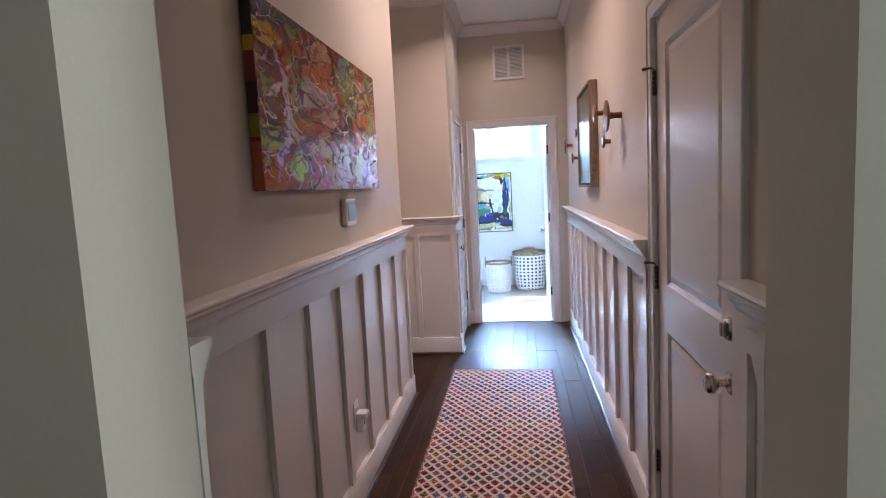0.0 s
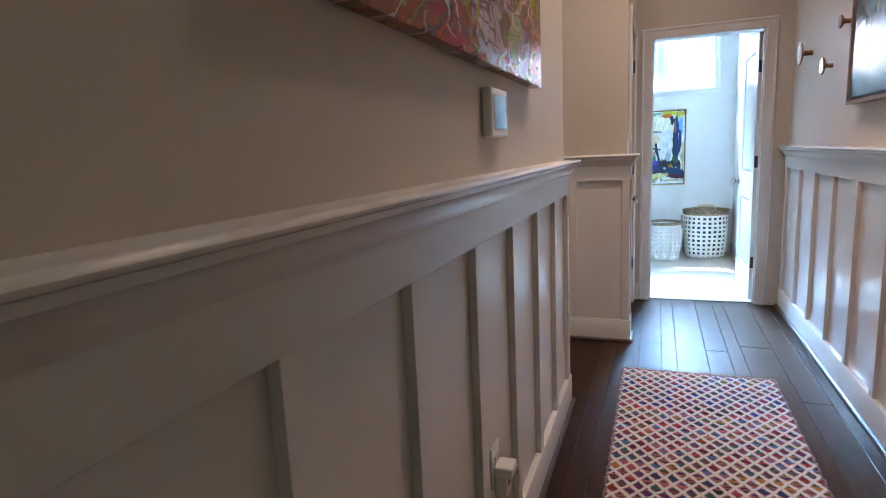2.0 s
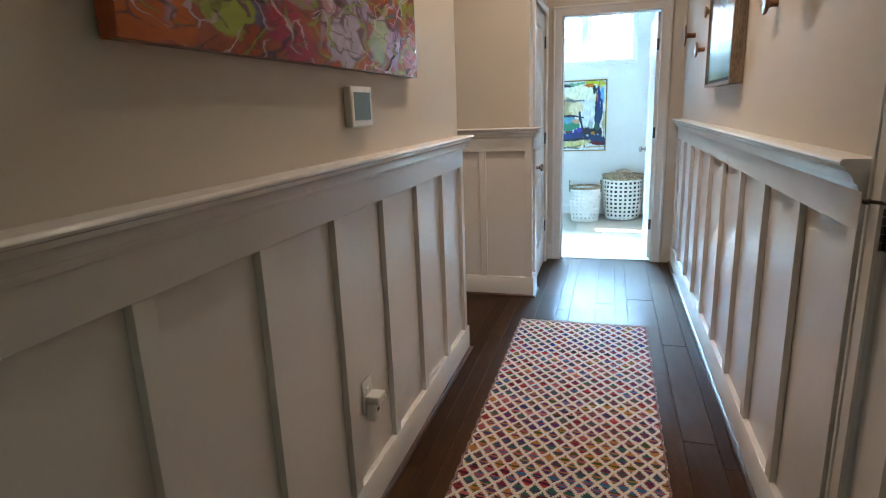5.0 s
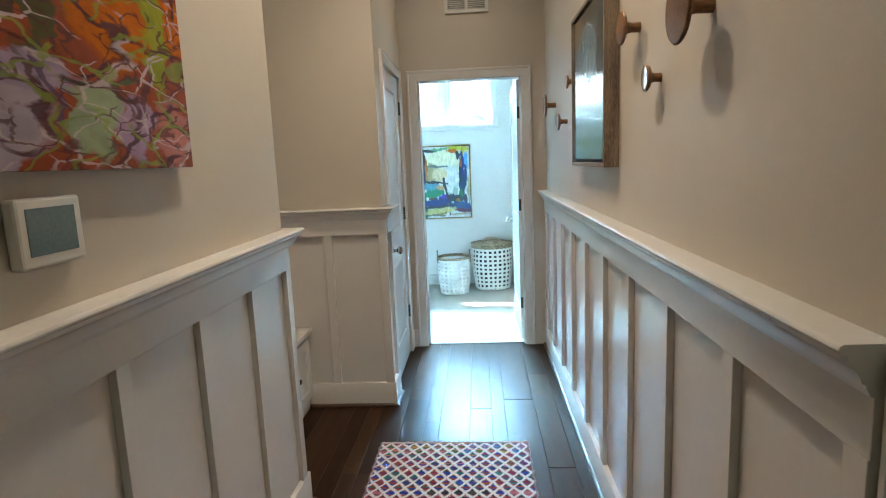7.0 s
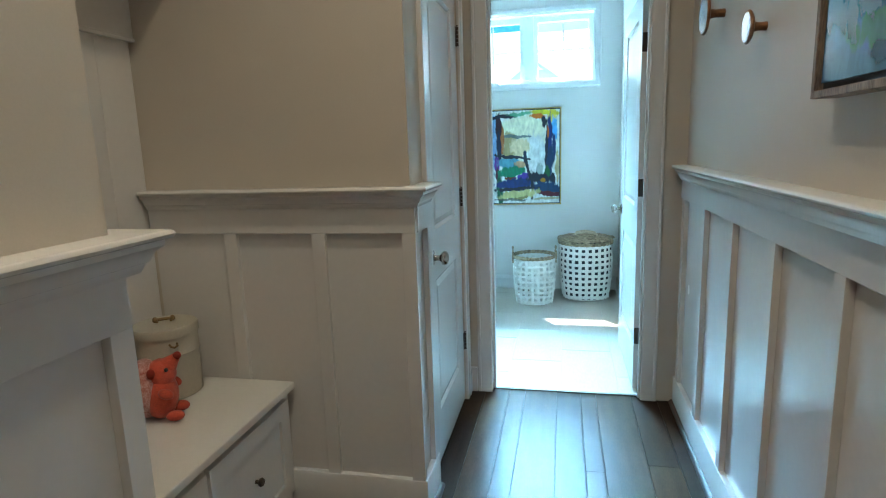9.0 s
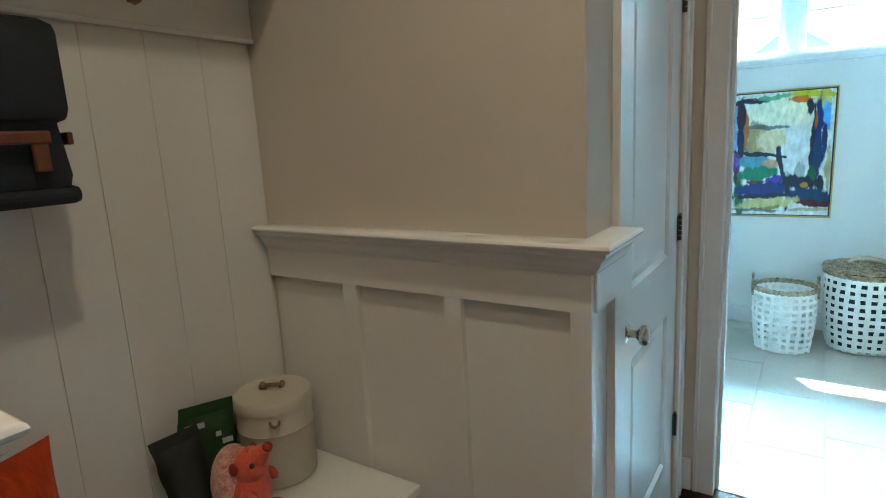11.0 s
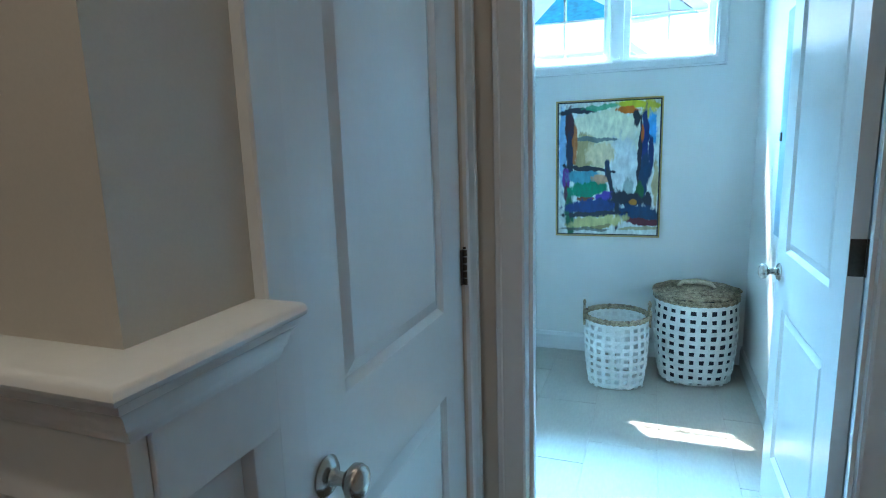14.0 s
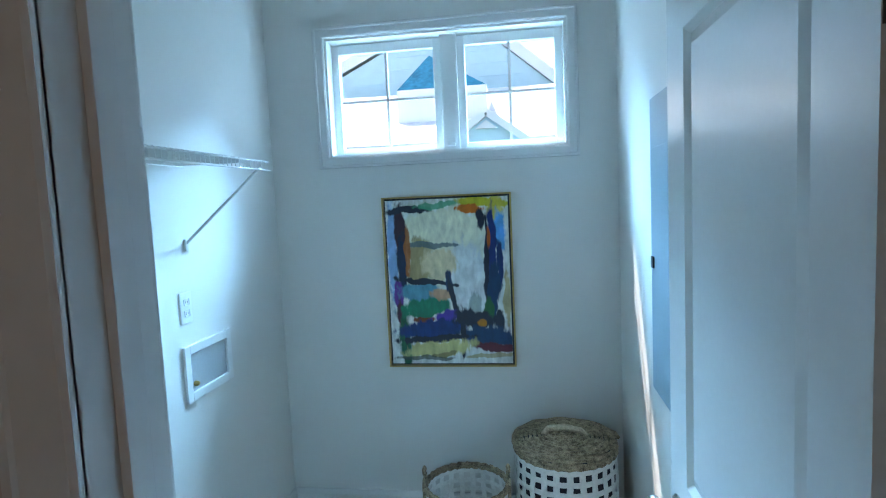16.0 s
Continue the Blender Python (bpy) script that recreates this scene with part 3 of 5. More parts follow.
INK = (0.010, 0.014, 0.03)
LAUNDRY_ART = painting("abstract_landscape_paint", (0.70, 0.73, 0.70), 0, [
    (0.49, 0.63, 0.33, 0.31, 0, (0.62, 0.62, 0.50), 1), (0.46, 0.82, 0.30, 0.10, 3, (0.74, 0.73, 0.56), 1), (0.64, 0.475, 0.16, 0.20, 0, (0.66, 0.69, 0.68), 1), (0.28, 0.62, 0.09, 0.13, 0, (0.34, 0.26, 0.12), 0.9), (0.43, 0.61, 0.12, 0.085, 0, (0.70, 0.60, 0.40), 1), (0.36, 0.73, 0.18, 0.014, -2, (0.10, 0.14, 0.15), 0.9), (0.70, 0.36, 0.05, 0.06, 10, (0.20, 0.26, 0.24), 0.7)] + [
    (0.045, 0.69, 0.035, 0.26, 0, (0.28, 0.42, 0.64), 1), (0.115, 0.80, 0.040, 0.14, 0, (0.035, 0.008, 0.02), 1), (0.12, 0.61, 0.032, 0.15, 0, (0.010, 0.02, 0.06), 1), (0.168, 0.69, 0.022, 0.12, -2, (0.40, 0.15, 0.06), 0.95), (0.08, 0.42, 0.032, 0.08, 0, (0.13, 0.05, 0.26), 1), (0.085, 0.31, 0.028, 0.07, 0, (0.06, 0.012, 0.03), 1), (0.12, 0.13, 0.040, 0.14, 6, (0.015, 0.10, 0.05), 1)] + [
    (0.19, 0.935, 0.16, 0.018, 3, INK, 1), (0.43, 0.965, 0.14, 0.016, 4, (0.10, 0.34, 0.20), 0.9), (0.80, 0.97, 0.17, 0.022, -4, (0.50, 0.48, 0.08), 1), (0.70, 0.935, 0.09, 0.020, -4, (0.58, 0.16, 0.03), 1), (0.78, 0.875, 0.028, 0.055, 0, INK, 1), (0.90, 0.93, 0.05, 0.07, 0, (0.55, 0.48, 0.10), 0.9), (0.93, 0.80, 0.040, 0.10, 0, (0.18, 0.42, 0.76), 1)] + [
    (0.86, 0.69, 0.032, 0.21, -2, (0.012, 0.03, 0.15), 1), (0.915, 0.60, 0.024, 0.11, 0, (0.012, 0.03, 0.12), 1), (0.86, 0.42, 0.042, 0.17, -5, (0.012, 0.04, 0.10), 1), (0.815, 0.62, 0.014, 0.22, -2, INK, 1), (0.835, 0.76, 0.013, 0.05, 0, (0.50, 0.13, 0.04), 1), (0.975, 0.40, 0.025, 0.12, 0, (0.48, 0.40, 0.22), 0.9), (0.82, 0.315, 0.040, 0.07, 0, (0.02, 0.11, 0.04), 1), (0.91, 0.27, 0.03, 0.06, 0, INK, 1)] + [
    (0.27, 0.44, 0.15, 0.055, -3, (0.12, 0.30, 0.40), 1), (0.30, 0.345, 0.18, 0.050, 2, (0.015, 0.21, 0.11), 1), (0.44, 0.42, 0.075, 0.03, -8, (0.52, 0.32, 0.20), 0.95), (0.32, 0.505, 0.21, 0.014, -5, INK, 1), (0.50, 0.51, 0.026, 0.055, 0, (0.012, 0.03, 0.08), 1), (0.53, 0.40, 0.018, 0.12, 14, INK, 1), (0.30, 0.268, 0.10, 0.018, 0, (0.17, 0.05, 0.015), 1), (0.48, 0.285, 0.10, 0.030, 6, (0.10, 0.07, 0.36), 1)] + [
    (0.36, 0.21, 0.25, 0.048, 3, (0.012, 0.035, 0.17), 1), (0.70, 0.27, 0.15, 0.052, -4, INK, 1), (0.76, 0.25, 0.03, 0.020, 0, (0.45, 0.20, 0.04), 1), (0.80, 0.16, 0.19, 0.055, -2, (0.012, 0.04, 0.11), 1), (0.38, 0.15, 0.26, 0.018, 2, INK, 1), (0.86, 0.095, 0.14, 0.022, -3, (0.09, 0.008, 0.02), 1), (0.605, 0.19, 0.014, 0.12, 0, INK, 1), (0.40, 0.093, 0.24, 0.040, 5, (0.54, 0.51, 0.24), 1), (0.44, 0.062, 0.09, 0.012, 8, (0.22, 0.18, 0.08), 0.8), (0.28, 0.035, 0.20, 0.012, 0, (0.05, 0.06, 0.05), 0.8), (0.82, 0.045, 0.15, 0.012, 3, (0.40, 0.36, 0.22), 0.9)], 0.4, (22, 12, 14), wobble=0.07, grow=1.28)

CANVAS = painting("bright_abstract_paint", (0.30, 0.09, 0.06), 1, [
    (0.10, 0.95, 0.16, 0.10, 20, (0.05, 0.05, 0.06), 1), (0.06, 0.82, 0.08, 0.06, 0, (0.60, 0.30, 0.02), 1), (0.12, 0.66, 0.10, 0.14, 5, (0.22, 0.02, 0.012), 1), (0.05, 0.45, 0.06, 0.16, 0, (0.10, 0.01, 0.01), 1), (0.06, 0.28, 0.08, 0.07, 0, (0.30, 0.32, 0.02), 1), (0.05, 0.10, 0.07, 0.14, 0, (0.48, 0.14, 0.06), 1), (0.16, 0.48, 0.025, 0.30, 10, (0.52, 0.36, 0.40), 0.9), (0.13, 0.30, 0.02, 0.22, -14, (0.45, 0.40, 0.55), 0.9)] + [
    (0.36, 0.74, 0.20, 0.19, -8, (0.46, 0.17, 0.10), 1), (0.30, 0.60, 0.10, 0.10, 12, (0.38, 0.33, 0.34), 1), (0.45, 0.63, 0.07, 0.05, -30, (0.22, 0.25, 0.28), 1), (0.42, 0.93, 0.09, 0.07, 0, (0.52, 0.28, 0.22), 1), (0.33, 0.90, 0.015, 0.14, -24, (0.10, 0.03, 0.05), 1), (0.52, 0.86, 0.015, 0.20, 18, (0.10, 0.02, 0.02), 1), (0.52, 0.55, 0.05, 0.04, 0, (0.42, 0.30, 0.14), 0.9), (0.40, 0.43, 0.22, 0.06, 8, (0.44, 0.12, 0.05), 1)] + [
    (0.70, 0.76, 0.11, 0.26, 10, (0.22, 0.24, 0.08), 1), (0.62, 0.90, 0.06, 0.10, 0, (0.22, 0.26, 0.34), 1), (0.66, 0.55, 0.03, 0.24, -8, (0.06, 0.07, 0.03), 0.9), (0.80, 0.50, 0.09, 0.14, 0, (0.55, 0.16, 0.05), 1), (0.82, 0.78, 0.06, 0.10, 10, (0.55, 0.25, 0.20), 1), (0.90, 0.60, 0.04, 0.30, 4, (0.30, 0.34, 0.06), 0.9), (0.97, 0.60, 0.04, 0.14, 0, (0.60, 0.18, 0.06), 1), (0.95, 0.88, 0.06, 0.09, 0, (0.10, 0.12, 0.14), 1)] + [
    (0.26, 0.20, 0.10, 0.12, 20, (0.14, 0.12, 0.22), 1), (0.20, 0.14, 0.05, 0.09, 0, (0.36, 0.42, 0.12), 1), (0.40, 0.28, 0.16, 0.06, -12, (0.48, 0.26, 0.30), 0.9), (0.36, 0.10, 0.07, 0.13, 16, (0.36, 0.07, 0.10), 1), (0.56, 0.14, 0.10, 0.12, 0, (0.46, 0.40, 0.48), 0.9), (0.62, 0.28, 0.12, 0.06, 12, (0.38, 0.30, 0.42), 0.9), (0.74, 0.16, 0.05, 0.16, -6, (0.34, 0.42, 0.28), 0.9), (0.84, 0.16, 0.06, 0.12, 0, (0.46, 0.32, 0.46), 0.9), (0.95, 0.14, 0.05, 0.14, 0, (0.56, 0.24, 0.20), 0.9)] + [
    (0.30, 0.34, 0.09, 0.012, 34, (0.05, 0.02, 0.03), 0.9), (0.48, 0.40, 0.16, 0.010, -14, (0.08, 0.02, 0.02), 0.9), (0.66, 0.24, 0.010, 0.16, 10, (0.10, 0.06, 0.12), 0.8), (0.52, 0.22, 0.10, 0.010, 62, (0.20, 0.06, 0.06), 0.8), (0.78, 0.32, 0.10, 0.010, 18, (0.07, 0.10, 0.06), 0.9), (0.88, 0.30, 0.010, 0.14, -8, (0.10, 0.04, 0.05), 0.8), (0.23, 0.70, 0.012, 0.22, 16, (0.10, 0.02, 0.04), 0.9), (0.60, 0.46, 0.012, 0.20, -22, (0.04, 0.03, 0.02), 0.9), (0.10, 0.56, 0.08, 0.012, 52, (0.60, 0.48, 0.52), 0.9), (0.20, 0.40, 0.06, 0.010, -48, (0.55, 0.42, 0.48), 0.9)], 0.22, (26, 11, 10), ((5.5, (0.06, 0.02, 0.03), 0.05, 0.9), (9.0, (0.64, 0.50, 0.50), 0.035, 0.8), (13.0, (0.10, 0.04, 0.04), 0.05, 0.8), (7.0, (0.25, 0.30, 0.08), 0.04, 0.7)))
SEASCAPE = painting("dark_seascape_paint", (0.05, 0.10, 0.14), 1, [
    (0.5, 0.96, 0.7, 0.10, 0, (0.03, 0.035, 0.03), 1), (0.85, 0.90, 0.2, 0.14, 10, (0.16, 0.11, 0.05), 0.9), (0.5, 0.72, 0.34, 0.20, 0, (0.14, 0.24, 0.32), 1), (0.45, 0.62, 0.22, 0.12, 8, (0.22, 0.34, 0.42), 0.9), (0.12, 0.70, 0.10, 0.30, 0, (0.015, 0.03, 0.04), 1), (0.5, 0.45, 0.5, 0.10, 3, (0.06, 0.15, 0.22), 0.9), (0.5, 0.22, 0.5, 0.12, 0, (0.02, 0.07, 0.07), 1), (0.6, 0.10, 0.25, 0.06, 6, (0.04, 0.13, 0.04), 0.9), (0.3, 0.05, 0.4, 0.05, 0, (0.02, 0.03, 0.03), 1), (0.6, 0.33, 0.03, 0.2, 4, (0.10, 0.20, 0.28), 0.8)], 0.16, (16, 5, 10))
GILT = material("pale_gold_wood", (0.50, 0.34, 0.12), 0.38, 0.35, stretch=(1, 1, 6), fine=30, vary=0.15)
BARN = material("weathered_grey_brown_wood", (0.21, 0.15, 0.10), 0.6, big=6, fine=50, stretch=(6, 6, 0.8), dark=(0.10, 0.07, 0.05), light=(0.34, 0.26, 0.19), bump=0.4, height=0.003, both=True)
NATURAL = material("canvas_edge_dark", (0.04, 0.035, 0.03), 0.6)

canvas_big = thing("canvas_painting", "large colourful abstract canvas in oranges, pinks and greens", "painting", pose(XL + 0.004, 1.77, 1.478))
part("canvas", box(bmesh.new(), 0.0, 0.036, 0.0, 1.45, 0.0, 0.598, 0.002), CANVAS, canvas_big)
for ez0, ez1, colour in ((0.002, 0.150, (0.42, 0.10, 0.04)), (0.150, 0.165, (0.22, 0.02, 0.012)), (0.165, 0.235, (0.27, 0.25, 0.02)), (0.235, 0.330, (0.05, 0.008, 0.012)), (0.330, 0.420, (0.24, 0.02, 0.012)), (0.420, 0.465, (0.55, 0.30, 0.02)), (0.465, 0.596, (0.020, 0.024, 0.035))):
    part("painted_edge", box(bmesh.new(), 0.0015, 0.0345, -0.0012, 0.0008, ez0, ez1), material("edge_paint", colour, 0.35, vary=0.2, big=9, fine=60), canvas_big)
art = thing("framed_painting", "framed abstract painting in navy, teal and cream", "painting", pose(-0.667, LY - 0.032, 0.789))
W, H = 0.64, 0.858
part("frame", boxes((0, 0.008, 0, 0.031, 0, H), (W - 0.008, W, 0, 0.031, 0, H), (0.008, W - 0.008, 0, 0.031, 0, 0.008), (0.008, W - 0.008, 0, 0.031, H - 0.008, H), bevel=0.001), GILT, art, "thin pale gold floater frame")
part("shadow_gap", boxes((0.008, W - 0.008, 0.022, 0.026, 0.008, H - 0.008)), BLACK, art)
part("canvas", boxes((0.017, W - 0.017, 0.006, 0.021, 0.017, H - 0.017)), LAUNDRY_ART, art)
sea = thing("framed_painting", "dark blue seascape in a deep weathered wood frame", "painting", pose(XR - 0.056, 3.865, 1.418))
W, H = 0.712, 0.675
part("frame", boxes((0.0, 0.055, 0, 0.016, 0, H), (0.0, 0.055, W - 0.016, W, 0, H), (0.0, 0.055, 0.016, W - 0.016, 0, 0.016), (0.0, 0.055, 0.016, W - 0.016, H - 0.016, H), bevel=0.0015), BARN, sea, "weathered grey-brown wooden frame")
part("shadow_gap", boxes((0.018, 0.026, 0.016, W - 0.016, 0.016, H - 0.016)), BLACK, sea)
part("canvas", boxes((0.008, 0.018, 0.030, W - 0.030, 0.030, H - 0.030)), SEASCAPE, sea)

# ---- small fixtures of the passage ----
SCREEN = material("grey_blue_screen", (0.16, 0.24, 0.28), 0.08, vary=0.1, bump=0)
thermo = thing("thermostat", "white square thermostat with a grey-blue screen", "thermostat", pose(XL + 0.003, 2.620, 1.308))
part("housing", box(bmesh.new(), 0, 0.026, 0, 0.160, 0, 0.124, 0.006), PLASTIC, thermo)
part("screen", box(bmesh.new(), 0.0245, 0.0272, 0.020, 0.140, 0.022, 0.106, 0.001), SCREEN, thermo, "grey-blue glass screen")
outlet = thing("wall_outlet", "white wall outlet with a plugged-in adapter", "outlet", pose(XL + 0.005, 2.585, 0.365))
part("plate", box(bmesh.new(), 0, 0.006, 0, 0.072, 0, 0.118, 0.0025), PLASTIC, outlet)
for z in (0.030, 0.075):
    part("socket", box(bmesh.new(), 0.0055, 0.0075, 0.019, 0.053, z - 0.013, z + 0.013, 0.004), PLASTIC, outlet)
    part("slot", boxes((0.0074, 0.0078, 0.027, 0.029, z - 0.004, z + 0.006), (0.0074, 0.0078, 0.042, 0.044, z - 0.004, z + 0.005)), DARKSLOT, outlet)
adapter = thing("plug_adapter", "small white plug-in adapter in the wall outlet", "adapter", pose(XL + 0.012, 2.590, 0.338))
part("body", box(bmesh.new(), 0.001, 0.034, 0.004, 0.058, 0.0, 0.066, 0.006), PLASTIC, adapter)
part("head", box(bmesh.new(), 0.001, 0.052, 0.0, 0.062, 0.064, 0.094, 0.006), PLASTIC, adapter, "square projecting adapter head")
part("button", lathe(bmesh.new(), [(0, 0), (0.007, 0), (0.007, 0.004), (0.005, 0.006), (0, 0.006)], 16), PLASTIC, adapter, "", True, pose(0.051, 0.046, 0.079, 0, 90, 0))
part("slot", box(bmesh.new(), 0.0335, 0.0345, 0.022, 0.040, 0.030, 0.044), DARKSLOT, adapter)
VENTBACK = material("pale_grey_filter", (0.40, 0.39, 0.38), 0.9)
vent = thing("air_vent", "white return-air grille high over the laundry door", "vent", pose(-0.153, YD - 0.001, 2.53))
part("frame", boxes((0, 0.025, -0.012, 0, 0, 0.338), (0.296, 0.321, -0.012, 0, 0, 0.338), (0.025, 0.296, -0.012, 0, 0, 0.025), (0.025, 0.296, -0.012, 0, 0.313, 0.338), (0.148, 0.173, -0.011, 0, 0.025, 0.313), bevel=0.002), PLASTIC, vent)
part("backing", boxes((0.02, 0.30, -0.003, -0.001, 0.02, 0.318)), VENTBACK, vent)
slat_mesh = mesh_from("slat", box(bmesh.new(), 0, 0.272, -0.0085, 0.0085, -0.0008, 0.0008), PLASTIC)
for k in range(22):
    s = new("slat", slat_mesh)
    s.matrix_basis, s.parent = pose(0.0245, -0.0065, 0.031 + 0.0131 * k, 38, 0, 0), vent

# ---- wall pegs ----
WALNUT = material("turned_walnut", (0.20, 0.085, 0.03), 0.34, big=8, fine=60, stretch=(4, 4, 1), dark=(0.10, 0.04, 0.015), light=(0.30, 0.14, 0.05), each=0.2, bump=0.1)
PEGFACE = material("grey_brown_polished_face", (0.17, 0.13, 0.105), 0.16, vary=0.15, big=20)


def peg(y, z, r, length=0.078, face=True):
    p = thing("wall_peg", "turned walnut wall peg with a round disc head", "wall hook", pose(XR, y, z, 0, -90, 0), "pegs beside the seascape")
    n = 0.016 if r > 0.05 else 0.013
    part("post", lathe(bmesh.new(), [(0.0, 0.0), (n, 0.0), (n * 0.92, length * 0.5), (n * 1.15, length - 0.010), (n * 1.6, length - 0.002)], 20), WALNUT, p, "", True)
    part("disc", lathe(bmesh.new(), [(0.0, length - 0.004), (r * 0.8, length - 0.003), (r - 0.002, length + 0.001), (r, length + 0.005), (r - 0.003, length + 0.009), (r - 0.007, length + 0.010)] + ([] if face else [(0.0, length + 0.009)]), 36), WALNUT, p, "", True)
    if face:
        part("face", lathe(bmesh.new(), [(r - 0.007, length + 0.0098), (r * 0.6, length + 0.0092), (0.0, length + 0.009)], 36), PEGFACE, p, "pale polished disc face", True)


for py, pz, pr, pl, pf in ((5.56, 1.795, 0.075, 0.064, True), (5.08, 1.660, 0.049, 0.046, True), (4.80, 1.845, 0.036, 0.040, False), (3.61, 1.853, 0.052, 0.052, False), (3.395, 1.672, 0.038, 0.036, True), (3.045, 1.774, 0.078, 0.068, False)):
    peg(py, pz, pr, pl, pf)

# ---- rug ----
def rug_material():
    mat = bpy.data.materials.new("woven_rag_and_cotton")
    mat.use_nodes = True
    nt = mat.node_tree
    n, l = nt.nodes, nt.links

    def math_(op, a, b=None, c=None):
        m = n.new("ShaderNodeMath")
        m.operation = op
        for k, v in enumerate((a, b, c)):
            if v is None:
                continue
            if isinstance(v, (int, float)):
                m.inputs[k].default_value = v
            else:
                l.new(v, m.inputs[k])
        return m.outputs[0]
    b = n["Principled BSDF"]
    b.inputs["Roughness"].default_value = 0.9
    b.inputs["Specular IOR Level"].default_value = 0.15
    sep = n.new("ShaderNodeSeparateXYZ")
    co = n.new("ShaderNodeTexCoord").outputs["Object"]
    wob = n.new("ShaderNodeTexNoise")
    wob.inputs["Scale"].default_value = 26
    l.new(co, wob.inputs["Vector"])
    ma = n.new("ShaderNodeVectorMath")
    ma.operation = "MULTIPLY_ADD"
    ma.inputs[1].default_value = (0.012, 0.010, 0)
    l.new(wob.outputs["Color"], ma.inputs[0])
    l.new(co, ma.inputs[2])
    l.new(ma.outputs[0], sep.inputs[0])
    cord = math_("DIVIDE", sep.outputs[1], 0.0088)
    step = math_("MULTIPLY", math_("ADD", math_("FLOOR", cord), 0.5), 0.0088)
    u, v = math_("DIVIDE", sep.outputs[0], RUG_U), math_("DIVIDE", step, RUG_V)
    cord_id = n.new("ShaderNodeTexWhiteNoise")
    cord_id.noise_dimensions = "1D"
    l.new(math_("FLOOR", cord), cord_id.inputs["W"])
    p, q = math_("ADD", u, v), math_("SUBTRACT", u, v)
    dp = math_("PINGPONG", p, 0.5)
    dq = math_("PINGPONG", q, 0.5)
    line = math_("MINIMUM", dp, dq)
    cid = n.new("ShaderNodeCombineXYZ")
    l.new(math_("FLOOR", p), cid.inputs[0])
    l.new(math_("FLOOR", q), cid.inputs[1])
    cell = n.new("ShaderNodeTexWhiteNoise")
    l.new(cid.outputs[0], cell.inputs["Vector"])
    rid = n.new("ShaderNodeTexWhiteNoise")
    rid.noise_dimensions = "1D"
    l.new(math_("FLOOR", math_("MULTIPLY", math_("SUBTRACT", math_("FLOOR", p), math_("FLOOR", q)), 0.5)), rid.inputs["W"])
    pick = math_("FRACT", math_("ADD", math_("ADD", math_("MULTIPLY", rid.outputs["Value"], 0.85), math_("MULTIPLY", cord_id.outputs["Value"], 0.16)), math_("MULTIPLY", cell.outputs["Value"], 0.24)))
    ramp = n.new("ShaderNodeValToRGB")
    ramp.color_ramp.interpolation = "CONSTANT"
    cols = ((0.12, 0.012, 0.035), (0.46, 0.035, 0.055), (0.02, 0.02, 0.028), (0.50, 0.13, 0.15), (0.07, 0.045, 0.03), (0.015, 0.035, 0.24), (0.34, 0.05, 0.015), (0.22, 0.02, 0.06), (0.03, 0.13, 0.12), (0.10, 0.03, 0.15), (0.48, 0.20, 0.05), (0.07, 0.09, 0.025), (0.42, 0.10, 0.12), (0.05, 0.16, 0.34))
    e = ramp.color_ramp.elements
    e[0].color, e[1].color = (*cols[0], 1), (*cols[1], 1)
    e[1].position = 1 / len(cols)
    for k in range(2, len(cols)):
        e.new(k / len(cols)).color = (*cols[k], 1)
    l.new(pick, ramp.inputs[0])
    thread = n.new("ShaderNodeTexNoise")
    thread.inputs["Scale"].default_value = 1.0
    tm = n.new("ShaderNodeVectorMath")
    tm.operation = "MULTIPLY"
    tm.inputs[1].default_value = (60, 420, 60)
    l.new(co, tm.inputs[0])
    l.new(tm.outputs[0], thread.inputs["Vector"])
    cream = n.new("ShaderNodeMix")
    cream.data_type = "RGBA"
    cream.inputs[6].default_value, cream.inputs[7].default_value = (0.54, 0.46, 0.42, 1), (0.84, 0.76, 0.70, 1)
    l.new(thread.outputs["Fac"], cream.inputs[0])
    edge = n.new("ShaderNodeMapRange")
    l.new(math_("ADD", line, math_("MULTIPLY", thread.outputs["Fac"], 0.14)), edge.inputs[0])
    edge.inputs[1].default_value, edge.inputs[2].default_value = 0.172, 0.224
    mix = n.new("ShaderNodeMix")
    mix.data_type = "RGBA"
    l.new(edge.outputs[0], mix.inputs[0])
    l.new(cream.outputs[2], mix.inputs[6])
    hv = n.new("ShaderNodeHueSaturation")
    l.new(math_("MULTIPLY_ADD", thread.outputs["Fac"], 1.3, 0.15), hv.inputs["Value"])
    l.new(ramp.outputs[0], hv.inputs["Color"])
    l.new(hv.outputs[0], mix.inputs[7])
    l.new(mix.outputs[2], b.inputs["Base Color"])
    bump = n.new("ShaderNodeBump")
    bump.inputs["Strength"].default_value, bump.inputs["Distance"].default_value = 0.8, 0.004
    l.new(math_("ADD", math_("PINGPONG", cord, 0.5), math_("MULTIPLY", thread.outputs["Fac"], 0.5)), bump.inputs["Height"])
    l.new(bump.outputs[0], b.inputs["Normal"])
    return mat


